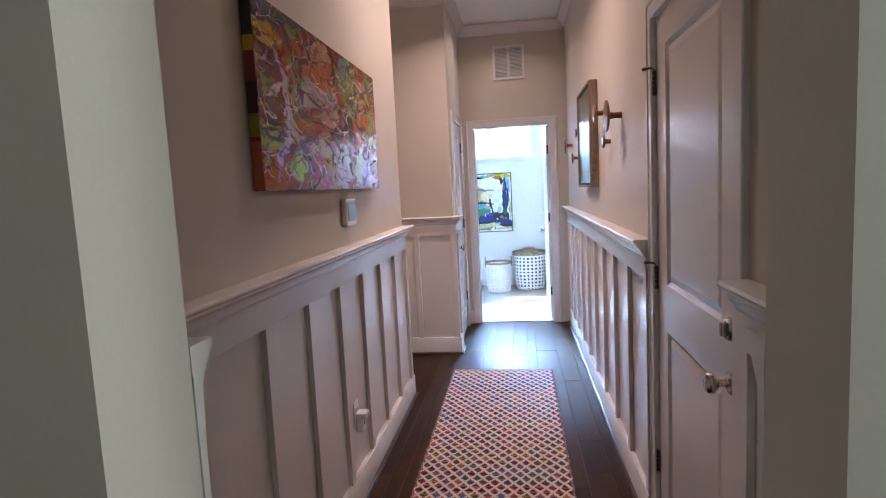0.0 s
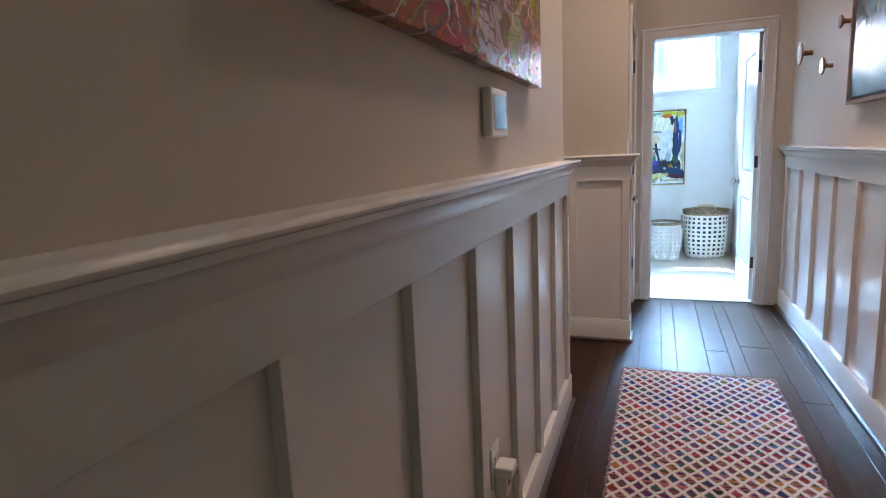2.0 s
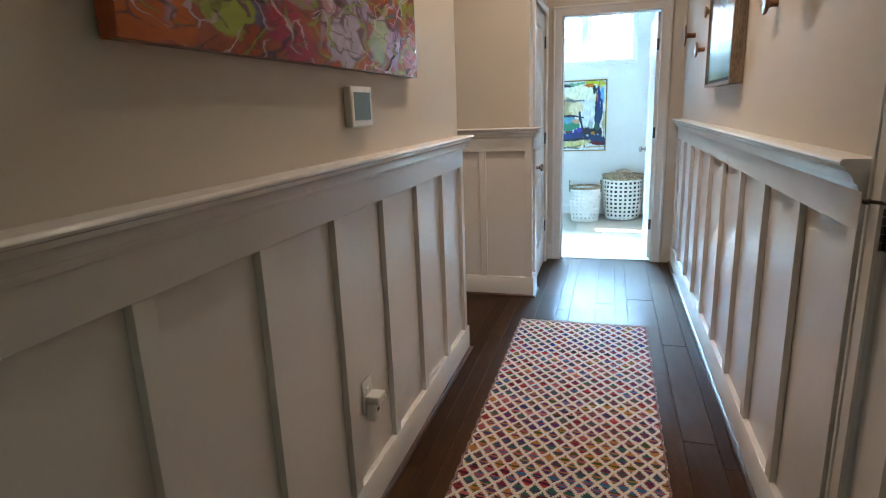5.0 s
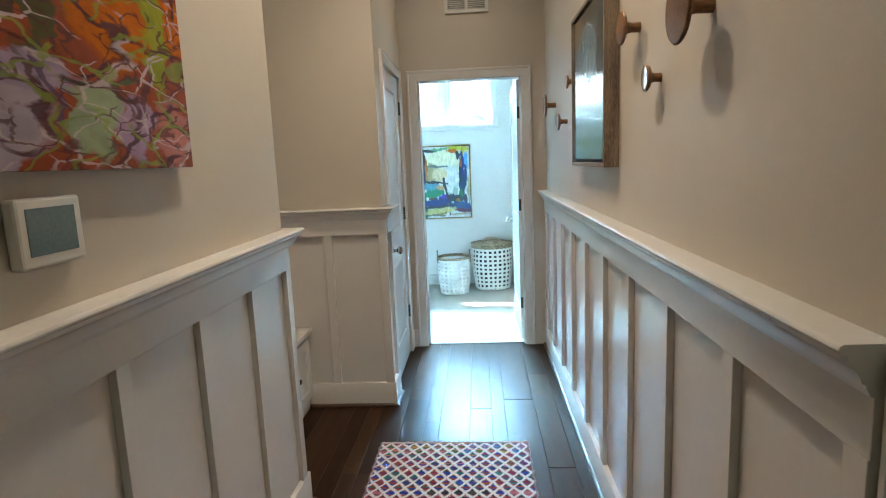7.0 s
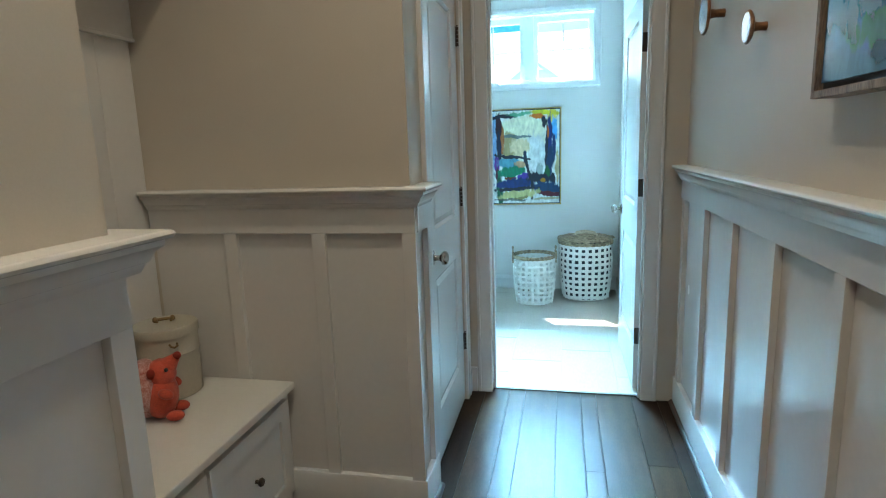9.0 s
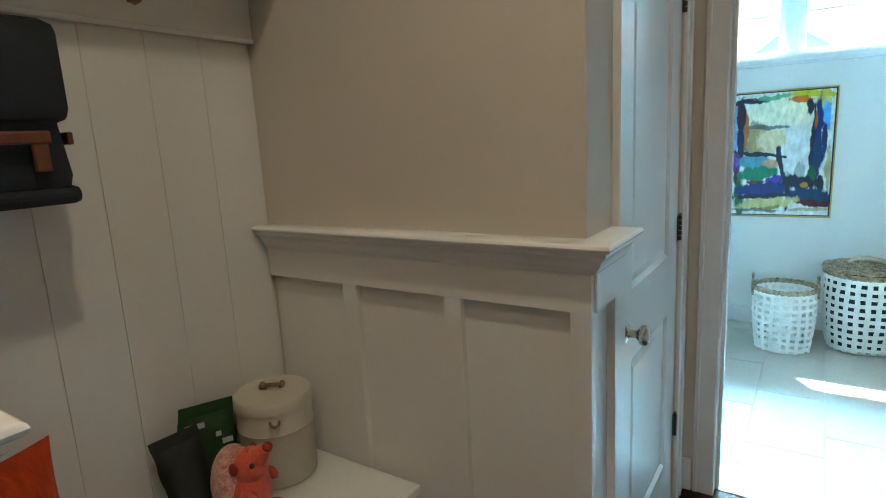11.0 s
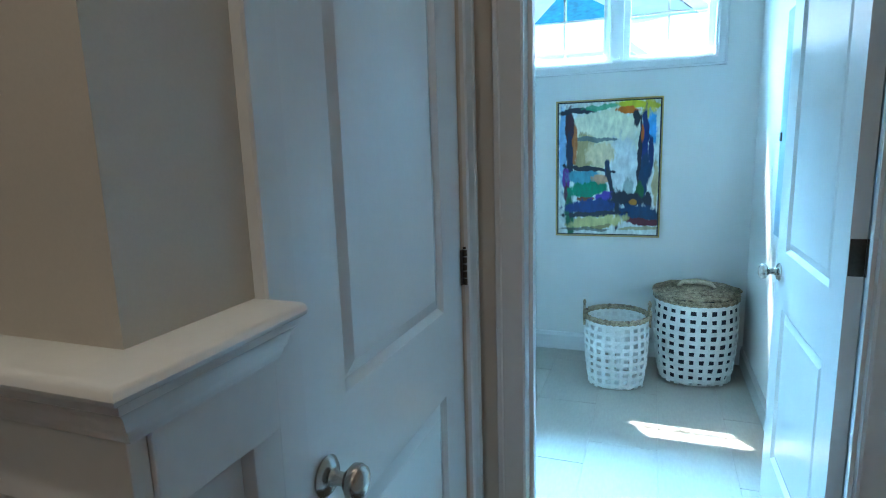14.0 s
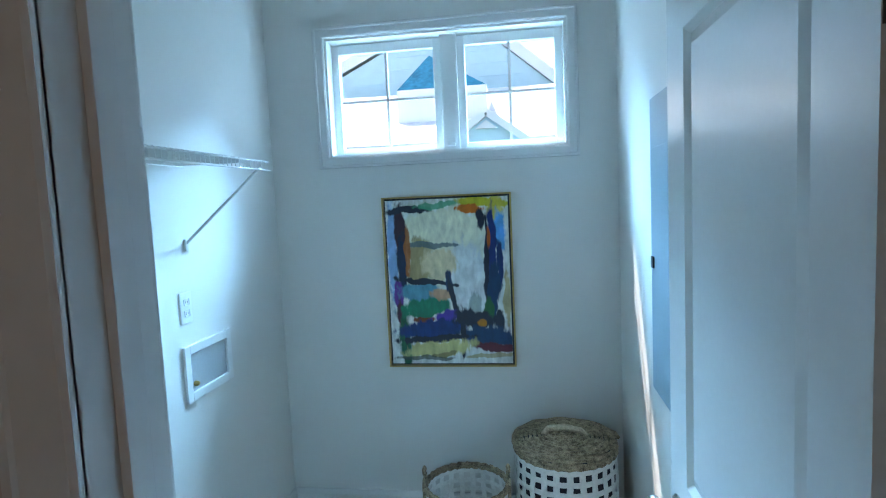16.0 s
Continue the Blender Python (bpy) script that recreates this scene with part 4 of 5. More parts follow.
RUG_U, RUG_V, RUG_W, RUG_L = 0.0612, 0.082, 0.765, 2.13
RUG = rug_material()
rug = thing("rug", "woven runner rug with cream lattice and multicoloured diamonds", "rug", pose(-0.497, 4.492 - RUG_L, 0.001))
nx, ny = 112, 380
gx, gy = np.meshgrid(np.linspace(0, RUG_W, nx), np.linspace(0, RUG_L, ny))
pp, qq = gx / RUG_U + gy / RUG_V, gx / RUG_U - gy / RUG_V
lat = np.minimum(0.5 - np.abs(pp - np.floor(pp) - 0.5), 0.5 - np.abs(qq - np.floor(qq) - 0.5))
gz = 0.006 + 0.0045 * np.exp(-(lat / 0.14) ** 2) + np.random.default_rng(3).normal(0, 0.0006, gx.shape)
gxx = gx + 0.004 * np.sin(gy * 31) * (np.abs(gx / RUG_W - 0.5) > 0.49) + 0.0025 * np.random.default_rng(5).normal(0, 1, gx.shape) * (np.abs(gx / RUG_W - 0.5) > 0.495)
verts = np.stack([gxx, gy, gz], -1).reshape(-1, 3)
idx = np.arange(nx * ny).reshape(ny, nx)
faces = np.stack([idx[:-1, :-1], idx[:-1, 1:], idx[1:, 1:], idx[1:, :-1]], -1).reshape(-1, 4)
rm = bpy.data.meshes.new("woven_field")
rm.from_pydata(verts.tolist(), [], faces.tolist())
rm.materials.append(RUG)
rm.polygons.foreach_set("use_smooth", [True] * len(rm.polygons))
new("woven_field", rm).parent = rug
YARN = material("mixed_dark_yarn", (0.20, 0.10, 0.12), 0.9, big=60, fine=200, dark=(0.05, 0.03, 0.06), light=(0.42, 0.24, 0.20), bump=0.4)
for name, x in (("selvedge", 0.0), ("selvedge", RUG_W)):
    rb = bmesh.new()
    tube(rb, [(x + 0.003 * math.sin(k * 1.7), k * RUG_L / 90, 0.006) for k in range(91)], [0.0052 + 0.0016 * math.sin(k * 2.6) for k in range(91)], 6)
    part(name, rb, YARN, rug, "", True)
for y in (0.0, RUG_L):
    rb = bmesh.new()
    tube(rb, [(k * RUG_W / 60, y + 0.003 * math.sin(k * 1.3), 0.007) for k in range(61)], [0.0065 + 0.0016 * math.sin(k * 3.1) for k in range(61)], 6)
    part("end_hem", rb, material("cream_cotton_hem", (0.55, 0.42, 0.36), 0.9, vary=0.25, big=50), rug, "", True)

# ---- baskets ----
STRIP = material("whitewashed_bamboo_strip", (0.80, 0.79, 0.75), 0.5, big=14, fine=90, vary=0.10, bump=0.25)
SEAGRASS = material("braided_seagrass", (0.28, 0.20, 0.115), 0.75, big=40, fine=220, dark=(0.08, 0.05, 0.025), light=(0.56, 0.43, 0.27), bump=0.6, height=0.004)


# near-black surface for the shade inside the lidded basket
INNER_SHADE = material("dark_inner_shade", (0.020, 0.024, 0.034), 0.9, big=20, fine=200, vary=0.25, bump=0.3)
ROPE = material("pale_twisted_rope", (0.56, 0.45, 0.31), 0.8, big=60, fine=200, vary=0.3, bump=0.5)


def basket_radius(f, k, r0, r1, square):
    """Radius at height f (0 to 1) and turn k: rounded-square foot growing into a round mouth."""
    a = 2 * math.pi * k
    sq = 1 / max(abs(math.cos(a)), abs(math.sin(a)))
    bulge = 0.05 * math.sin(math.pi * min(1, f * 1.15))
    return (r0 + (r1 - r0) * min(1.0, f * 1.3)) * (1 + bulge) * (1 + (min(sq, 1.16) - 1) * square * max(0.0, 1 - f * 1.2))


def woven_basket(name, label, at, r0, r1, h, n_up, n_round, lid):
    t = thing(name, label, "basket", at)
    strip = 0.50 if lid else 0.46
    sw = 2 * math.pi * r1 / n_up * strip
    for k in range(n_up):
        bm = bmesh.new()
        prev = None
        for j in range(-1, n_round + 1):
            f = min(1.0, max(0.0, (j + 0.5) / n_round))
            rr = basket_radius(f, k / n_up, r0, r1, 0.6) + (0.0026 if (j + k) % 2 else -0.0026)
            a = 2 * math.pi * k / n_up + 0.010 * math.sin(j * 1.7 + k * 2.3)
            c, s = Vector((math.cos(a), math.sin(a), 0)), Vector((-math.sin(a), math.cos(a), 0))
            z = 0.006 + f * (h - 0.024)
            row = [bm.verts.new(c * (rr + d) + s * e + Vector((0, 0, z))) for d, e in ((-0.0008, -sw / 2), (0.0008, -sw / 2), (0.0008, sw / 2), (-0.0008, sw / 2))]
            if prev:
                for i in range(4):
                    bm.faces.new((prev[i], prev[(i + 1) % 4], row[(i + 1) % 4], row[i]))
            prev = row
        part("upright_strip", bm, STRIP, t)
    hw = (h - 0.024) / n_round * strip
    for j in range(n_round):
        bm = bmesh.new()
        f = (j + 0.5) / n_round
        m = n_up * 2
        rows_ = []
        for i in range(m):
            k = i / m
            off = 0.0 if i % 2 else (-0.0026 if (j + i // 2) % 2 else 0.0026)
            rr = basket_radius(f, k, r0, r1, 0.6) + off
            a = 2 * math.pi * k
            z = 0.006 + f * (h - 0.024) + 0.0022 * math.sin(i * 0.37 + j * 1.9)
            rows_.append([bm.verts.new((math.cos(a) * (rr + d), math.sin(a) * (rr + d), z + e)) for d, e in ((-0.0008, -hw / 2), (0.0008, -hw / 2), (0.0008, hw / 2), (-0.0008, hw / 2))])
        for i in range(m):
            a_, b_ = rows_[i], rows_[(i + 1) % m]
            for c in range(4):
                bm.faces.new((a_[c], a_[(c + 1) % 4], b_[(c + 1) % 4], b_[c]))
        part("woven_band", bm, STRIP, t)
    part("bottom", lathe(bmesh.new(), [(0, 0.001), (r0 * 0.96, 0.001), (r0 * 0.98, 0.006), (0, 0.006)], 28), STRIP, t)
    rim = bmesh.new()
    m = 96
    top = basket_radius(1, 0, r0, r1, 0)
    for dz in (0.0, 0.014):
        tube(rim, [(top * math.cos(2 * math.pi * i / m), top * math.sin(2 * math.pi * i / m), h - 0.022 + dz + 0.0015 * math.sin(i * 2.4)) for i in range(m)], [0.0085 + 0.0022 * math.sin(i * 1.9 + dz * 90) for i in range(m)], 6, True)
    part("rim", rim, SEAGRASS, t, "braided brown seagrass rim", True)
    if lid:
        # added inner shell: its dark colour gives the shade behind the weave
        inner = [(basket_radius(f, 0, r0, r1, 0) - 0.010, 0.010 + f * (h - 0.034)) for f in (0.0, 0.15, 0.3, 0.5, 0.75, 1.0)]
        part("lining", lathe(bmesh.new(), [(0.0, 0.009)] + inner + [(0.0, h - 0.022)], 32), INNER_SHADE, t, "dark shell standing in for the shade inside", True)
        lm = bmesh.new()
        rl = top + 0.012
        pts, rad = [], []
        turns = 12
        for i in range(turns * 40):
            a = 2 * math.pi * i / 40
            r = rl * (1 - i / (turns * 40)) + 0.004
            pts.append((r * math.cos(a), r * math.sin(a), h + 0.010 + 0.022 * (1 - (r / rl) ** 2) + 0.0015 * math.sin(i * 2.1)))
            rad.append(0.0095 + 0.0024 * math.sin(i * 1.57))
        tube(lm, pts, rad, 6)
        lid_ob = part("lid", lm, SEAGRASS, t, "coiled brown seagrass lid", True)
        part("lid_handle", tube(bmesh.new(), [(-0.095, 0.02, h + 0.030), (-0.07, 0.018, h + 0.058), (0.0, 0.0, h + 0.068), (0.07, -0.018, h + 0.058), (0.095, -0.02, h + 0.030)], [0.012, 0.014, 0.016, 0.014, 0.012], 8), ROPE, lid_ob, "", True)
    else:
        for sgn in (-1, 1):
            part("handle", tube(bmesh.new(), [(sgn * (top + 0.004), 0.0 + 0.045 * math.cos(math.pi * i / 12), h - 0.07 + 0.135 * math.sin(math.pi * i / 12)) for i in range(13)], [0.008 + 0.0015 * math.sin(i * 2) for i in range(13)], 8), SEAGRASS, t, "braided seagrass loop handle", True)
    return t


woven_basket("laundry_basket", "tall whitewashed woven basket with a coiled seagrass lid", pose(0.183, 8.175, 0.001, 0, 0, 8), 0.190, 0.226, 0.505, 26, 10, True)
woven_basket("laundry_basket", "open whitewashed woven basket with loop handles", pose(-0.247, 7.965, 0.001, 0, 0, 6), 0.152, 0.176, 0.415, 22, 9, False)


# ---- laundry fixtures ----
WIRE = material("white_coated_wire", (0.72, 0.72, 0.70), 0.35, vary=0.02, bump=0)
PANEL_GREY = material("grey_blue_enamel", (0.20, 0.27, 0.31), 0.45, vary=0.05)
BOXIN = material("grey_plastic_recess", (0.42, 0.44, 0.45), 0.5, vary=0.04)
BRASS = material("brass_valve", (0.45, 0.30, 0.10), 0.3, 0.9)
shelf = thing("wire_shelf", "white wire shelf with slanting braces on the laundry wall", "shelf", pose(LX0, 0, 1.79))
YS0, YS1, SD = 6.26, 7.63, 0.348
rails = bmesh.new()
for x, z in ((0.010, 0.0), (SD * 0.5, -0.003), (SD, 0.0), (SD + 0.002, -0.030)):
    tube(rails, [(x, YS0, z), (x, YS1, z)], 0.0032, 8)
part("rail", rails, WIRE, shelf, "", True)
wire_mesh = mesh_from("wire", tube(tube(bmesh.new(), [(0.004, 0, 0.004), (SD + 0.001, 0, 0.004)], 0.0016, 5), [(SD + 0.003, 0, 0.004), (SD + 0.004, 0, -0.030)], 0.0016, 5), WIRE)
for k in range(int((YS1 - YS0) / 0.0254) + 1):
    o = new("wire", wire_mesh)
    o.matrix_basis, o.parent = pose(0, YS0 + 0.0254 * k, 0), shelf
for y in (6.96, 7.61):
    br = bmesh.new()
    tube(br, [(SD - 0.02, y, -0.012), (0.008, y, -0.285)], 0.0058, 8)
    box(br, 0.001, 0.010, y - 0.009, y + 0.009, -0.315, -0.270, 0.002)
    part("brace", br, WIRE, shelf, "", True)
for y in (7.12, 6.60):
    part("wall_clip", box(bmesh.new(), 0.001, 0.016, y, y + 0.015, -0.018, 0.010, 0.002), WIRE, shelf)
plate = thing("wall_outlet", "white wall outlet plate over the washer box", "outlet", pose(LX0, 7.54, 1.205))
part("plate", box(bmesh.new(), 0, 0.006, 0, 0.072, 0, 0.118, 0.0025), PLASTIC, plate)
for z in (0.038, 0.080):
    part("socket", box(bmesh.new(), 0.0055, 0.0075, 0.020, 0.052, z - 0.013, z + 0.013, 0.004), PLASTIC, plate)
    part("slot", boxes((0.0074, 0.0078, 0.029, 0.031, z - 0.004, z + 0.006), (0.0074, 0.0078, 0.041, 0.043, z - 0.004, z + 0.005)), DARKSLOT, plate)
wbox = thing("washer_box", "white recessed washing machine outlet box", "outlet box", pose(LX0, 7.535, 0.905))
part("flange", boxes((0.0, 0.012, 0, 0.034, 0, 0.215), (0.0, 0.012, 0.296, 0.33, 0, 0.215), (0.0, 0.012, 0.034, 0.296, 0, 0.034), (0.0, 0.012, 0.034, 0.296, 0.181, 0.215), bevel=0.002), PLASTIC, wbox)
part("recess", boxes((0.0008, 0.002, 0.03, 0.30, 0.03, 0.185)), BOXIN, wbox, "grey shallow recess")
part("valve", lathe(bmesh.new(), [(0, 0), (0.010, 0), (0.010, 0.012), (0.006, 0.018), (0, 0.018)], 14), BRASS, wbox, "brass water valve", True, pose(0.002, 0.062, 0.062, 0, 90, 0))
panel = thing("breaker_panel", "grey-blue metal electrical panel door on the wall", "electrical panel", pose(LX1, 7.31, 0.935))
part("cover", box(bmesh.new(), -0.012, 0, 0, 0.36, 0, 0.995, 0.002), PANEL_GREY, panel)
part("panel_door", box(bmesh.new(), -0.018, -0.0125, 0.03, 0.33, 0.05, 0.83, 0.002), PANEL_GREY, panel)
part("latch", box(bmesh.new(), -0.024, -0.0185, 0.285, 0.315, 0.43, 0.47, 0.002), BLACK, panel, "black latch")

# ---- bench nook ----
BENCH = material("white_cabinet_paint", (0.74, 0.72, 0.69), 0.32, vary=0.02, fine=70, bump=0.06)
boards = structure("nook_boards", boxes((XNB, XNB + 0.004, YE, YN, 0.40, 2.0)), TRIM, "white vertical v-groove boards behind the bench", "wall panelling")
bw = 0.1525
for k in range(8):
    y0, y1 = 4.99 - bw * (k + 1), 4.99 - bw * k
    if y1 < YE:
        break
    y0 = max(y0, YE)
    bb = bmesh.new()
    box(bb, XNB + 0.004, XNB + 0.014, y0 + 0.0003, y1 - 0.0003, 0.505, 1.76, 0.0016)
    part("board", bb, TRIM, boards)
hook_rail = structure("hook_rail", boxes((XNB + 0.004, XNB + 0.030, YE, YN - 0.001, 1.75, 1.965), bevel=0.003), TRIM, "white board that carries the coat hooks", "trim")
part("bead", box(bmesh.new(), XNB + 0.0145, XNB + 0.038, YE + 0.001, YN - 0.002, 1.738, 1.752, 0.005), TRIM, hook_rail, "thin rounded moulding")
nshelf = thing("wall_shelf", "white wooden shelf over the coat hooks", "shelf")
part("board", box(bmesh.new(), XNB, XNB + 0.26, YE + 0.001, YN - 0.002, 1.985, 2.012, 0.004), BENCH, nshelf)
part("cleat", box(bmesh.new(), XNB + 0.004, XNB + 0.05, YE + 0.001, YN - 0.002, 1.966, 1.985, 0.002), BENCH, nshelf)
lantern = thing("lantern", "dark pierced metal lantern with round holes", "lantern", pose(-1.38, 4.86, 2.0125))
lb = bmesh.new()
lathe(lb, [(0.0, 0.0), (0.055, 0.0), (0.062, 0.004), (0.062, 0.20), (0.056, 0.204), (0.0, 0.204)], 28)
part("body", lb, BLACK, lantern, "", True)
dot = mesh_from("hole", lathe(bmesh.new(), [(0.0, 0.001), (0.0085, 0.001), (0.0095, 0.0)], 14), PLASTIC)
for r in range(6):
    for k in range(12):
        a = 2 * math.pi * (k + 0.5 * (r % 2)) / 12
        o = new("hole", dot)
        o.matrix_basis, o.parent = pose(0.0618 * math.cos(a), 0.0618 * math.sin(a), 0.022 + 0.031 * r, 0, 90, math.degrees(a)), lantern

bench = thing("bench", "white built-in bench with shaker drawers under a seat board", "bench")
BX = -0.990
part("seat", box(bmesh.new(), XNB + 0.014, BX + 0.012, YE + 0.001, YN - 0.021, 0.478, 0.505, 0.004), BENCH, bench)
part("body", boxes((XNB + 0.014, BX - 0.020, YE + 0.001, YN - 0.021, 0.07, 0.4775)), BENCH, bench)
part("plinth", boxes((XNB + 0.014, BX - 0.03, YE + 0.001, YN - 0.021, 0.001, 0.0695)), BENCH, bench)
part("upstand", box(bmesh.new(), XNB + 0.0142, XNB + 0.026, YE + 0.001, YN - 0.022, 0.5055, 0.545, 0.003), BENCH, bench)


def drawer(y0, y1, z0, z1):
    bm = bmesh.new()
    loops = []
    for x, i in ((BX - 0.0195, 0.0), (BX - 0.0015, 0.0), (BX, 0.0015), (BX, 0.058), (BX - 0.009, 0.060)):
        loops.append([bm.verts.new((x, u, w)) for u, w in ((y0 + i, z0 + i), (y1 - i, z0 + i), (y1 - i, z1 - i), (y0 + i, z1 - i))])
    for p, q in zip(loops, loops[1:]):
        for k in range(4):
            bm.faces.new((p[k], p[(k + 1) % 4], q[(k + 1) % 4], q[k]))
    bm.faces.new(loops[0])
    bm.faces.new(loops[-1])
    d = part("drawer", bm, BENCH, bench)
    part("knob", lathe(bmesh.new(), [(0, 0), (0.007, 0), (0.006, 0.010), (0.013, 0.016), (0.015, 0.022), (0.012, 0.027), (0, 0.028)], 18), BRONZE, d, "small dark metal knob", True, pose(BX - 0.010, (y0 + y1) / 2, (z0 + z1) / 2, 0, 90, 0))


drawer(4.470, 4.945, 0.085, 0.452)
drawer(3.985, 4.455, 0.085, 0.452)

ANT = material("antique_brass", (0.26, 0.18, 0.09), 0.42, 0.85, vary=0.2)


def coat_hook(y, z):
    h = thing("coat_hook", "antique brass double coat hook on the rail", "hook", pose(XNB + 0.026, y, z), "hooks on the rail")
    part("plate", box(bmesh.new(), 0, 0.005, -0.012, 0.012, -0.028, 0.05, 0.002), ANT, h)
    part("upper_arm", tube(bmesh.new(), [(0.004, 0, 0.018), (0.02, 0, 0.035), (0.045, 0, 0.07), (0.062, 0, 0.105)], [0.006, 0.005, 0.0045, 0.007], 10), ANT, h, "", True)
    part("lower_arm", tube(bmesh.new(), [(0.004, 0, -0.012), (0.018, 0, -0.028), (0.034, 0, -0.026), (0.042, 0, -0.008)], [0.008, 0.007, 0.007, 0.009], 10), ANT, h, "", True)


for hy in (4.66, 4.21):
    coat_hook(hy, 1.825)

# things on the bench
TIN = material("cream_enamelled_tin", (0.50, 0.46, 0.38), 0.42, vary=0.05)
can = thing("treat_canister", "round cream metal canister with a bone-shaped lid handle", "canister", pose(-1.385, 4.845, 0.5055))
part("body", lathe(bmesh.new(), [(0, 0), (0.100, 0), (0.104, 0.004), (0.105, 0.155), (0.1075, 0.160), (0.105, 0.165), (0.106, 0.222), (0, 0.222)], 48), TIN, can, "", True)
lid = part("lid", lathe(bmesh.new(), [(0.102, 0.220), (0.110, 0.222), (0.110, 0.248), (0.106, 0.254), (0.05, 0.258), (0, 0.259)], 48), TIN, can, "", True)
bone = bmesh.new()
tube(bone, [(-0.024, 0, 0.270), (0.024, 0, 0.270)], 0.0055, 10)
for sx in (-1, 1):
    for sy in (-1, 1):
        bmesh.ops.create_uvsphere(bone, u_segments=12, v_segments=8, radius=0.0085, matrix=Matrix.Translation((sx * 0.028, sy * 0.007, 0.270)))
    tube(bone, [(sx * 0.022, 0, 0.256), (sx * 0.022, 0, 0.270)], 0.004, 8)
part("lid_handle", bone, ANT, lid, "small brass bone-shaped handle", True, pose(0, 0, 0, 0, 0, 38))
for a in (-40, 140):
    part("side_handle", tube(bmesh.new(), [(0.107, -0.012, 0.205), (0.118, -0.010, 0.200), (0.121, 0, 0.196), (0.118, 0.010, 0.200), (0.107, 0.012, 0.205)], 0.004, 8), ANT, can, "", True, pose(0, 0, 0, 0, 0, a))

PLUSH = material("coral_plush_fabric", (0.58, 0.085, 0.045), 0.85, big=30, fine=240, vary=0.18, bump=0.5, height=0.003, sheen=0.3)
FLUFF = material("pink_white_plush_back", (0.62, 0.26, 0.22), 0.9, big=60, fine=260, dark=(0.48, 0.12, 0.09), light=(0.78, 0.50, 0.45), bump=0.9, height=0.005, sheen=0.4)


NOSE = material("deep_red_plush", (0.30, 0.03, 0.018), 0.8, vary=0.15, bump=0.4)


def blob(bm, at, size, turn=0):
    bmesh.ops.create_uvsphere(bm, u_segments=22, v_segments=14, radius=1.0, matrix=Matrix.Translation(at) @ pose(0, 0, 0, 0, turn, 0) @ Matrix.Diagonal((*size, 1)))
    return bm


toy = thing("plush_toy", "coral plush hedgehog with a pointed snout and fluffy pink back", "toy", pose(-1.290, 4.650, 0.5055, 0, 0, 24))
body = bmesh.new()
blob(body, (0.014, 0, 0.080), (0.056, 0.058, 0.080))
blob(body, (0.024, 0, 0.150), (0.046, 0.048, 0.048))
lathe(body, [(0.0, -0.02), (0.036, 0.0), (0.031, 0.018), (0.024, 0.032), (0.018, 0.046), (0.015, 0.054), (0.0, 0.060)], 20, Matrix.Translation((0.034, 0, 0.162)) @ pose(0, 0, 0, 0, 46, 0))
part("body", body, PLUSH, toy, "", True)
part("nose", blob(bmesh.new(), (0.077, 0, 0.204), (0.013, 0.014, 0.013)), NOSE, toy, "darker red nose", True)
part("fluffy_back", blob(bmesh.new(), (-0.026, 0, 0.105), (0.052, 0.066, 0.098)), FLUFF, toy, "pink and white fluffy back", True)
for s in (-1, 1):
    part("ear", blob(bmesh.new(), (0.008, s * 0.050, 0.168), (0.012, 0.008, 0.017), 10), NOSE, toy, "", True)
    part("foot", blob(bmesh.new(), (0.062, s * 0.038, 0.017), (0.028, 0.019, 0.017)), PLUSH, toy, "", True)
    part("arm", blob(bmesh.new(), (0.046, s * 0.054, 0.098), (0.024, 0.013, 0.017), 25), PLUSH, toy, "", True)
    part("eye", blob(bmesh.new(), (0.050, s * 0.036, 0.172), (0.006, 0.006, 0.007)), BLACK, toy, "", True)

FOIL_B = material("black_pouch_film", (0.016, 0.020, 0.018), 0.30, big=9, fine=40, vary=0.4, bump=0.35, height=0.006, both=True)
FOIL_G = material("dark_green_pouch_film", (0.020, 0.065, 0.018), 0.34, big=9, fine=40, vary=0.35, bump=0.35, height=0.006, both=True)
LETTER = material("pale_print", (0.55, 0.56, 0.50), 0.5)


def pouch(label, mat, at, w, h, d, bars):
    p = thing("pouch_bag", label, "bag", at)
    bm = bmesh.new()
    nu, nv = 15, 19
    sides = []
    for s in (1, -1):
        g = [[bm.verts.new((s * d / 2 * (1 - (2 * j / (nv - 1) - 0.7) ** 2 * (0.9 if j > nv * 0.35 else 0.4)) * max(0.0, 1 - (2 * i / (nu - 1) - 1) ** 4) * (1 if j < nv - 2 else 0.08), (i / (nu - 1) - 0.5) * w * (1 - 0.03 * math.sin(j)), h * j / (nv - 1))) for i in range(nu)] for j in range(nv)]
        for j in range(nv - 1):
            for i in range(nu - 1):
                bm.faces.new((g[j][i], g[j][i + 1], g[j + 1][i + 1], g[j + 1][i]))
    bmesh.ops.remove_doubles(bm, verts=bm.verts, dist=0.0004)
    part("film", bm, mat, p, "", True)
    for y0, y1, z0, z1 in bars:
        part("print_bar", box(bmesh.new(), d * 0.5 - 0.001, d * 0.5 + 0.0015, y0, y1, z0, z1), LETTER, p)
    return p


pouch("dark green glossy treat pouch behind the black one", FOIL_G, pose(-1.470, 4.680, 0.5055, 0, -4, -24), 0.155, 0.258, 0.05, ((-0.055, -0.030, 0.200, 0.215), (-0.025, -0.005, 0.200, 0.215), (0.020, 0.034, 0.165, 0.178), (0.034, 0.062, 0.140, 0.155)))
pouch("black glossy treat pouch leaning on the green one", FOIL_B, pose(-1.395, 4.590, 0.5055, 9, -13, -24), 0.118, 0.236, 0.045, ())

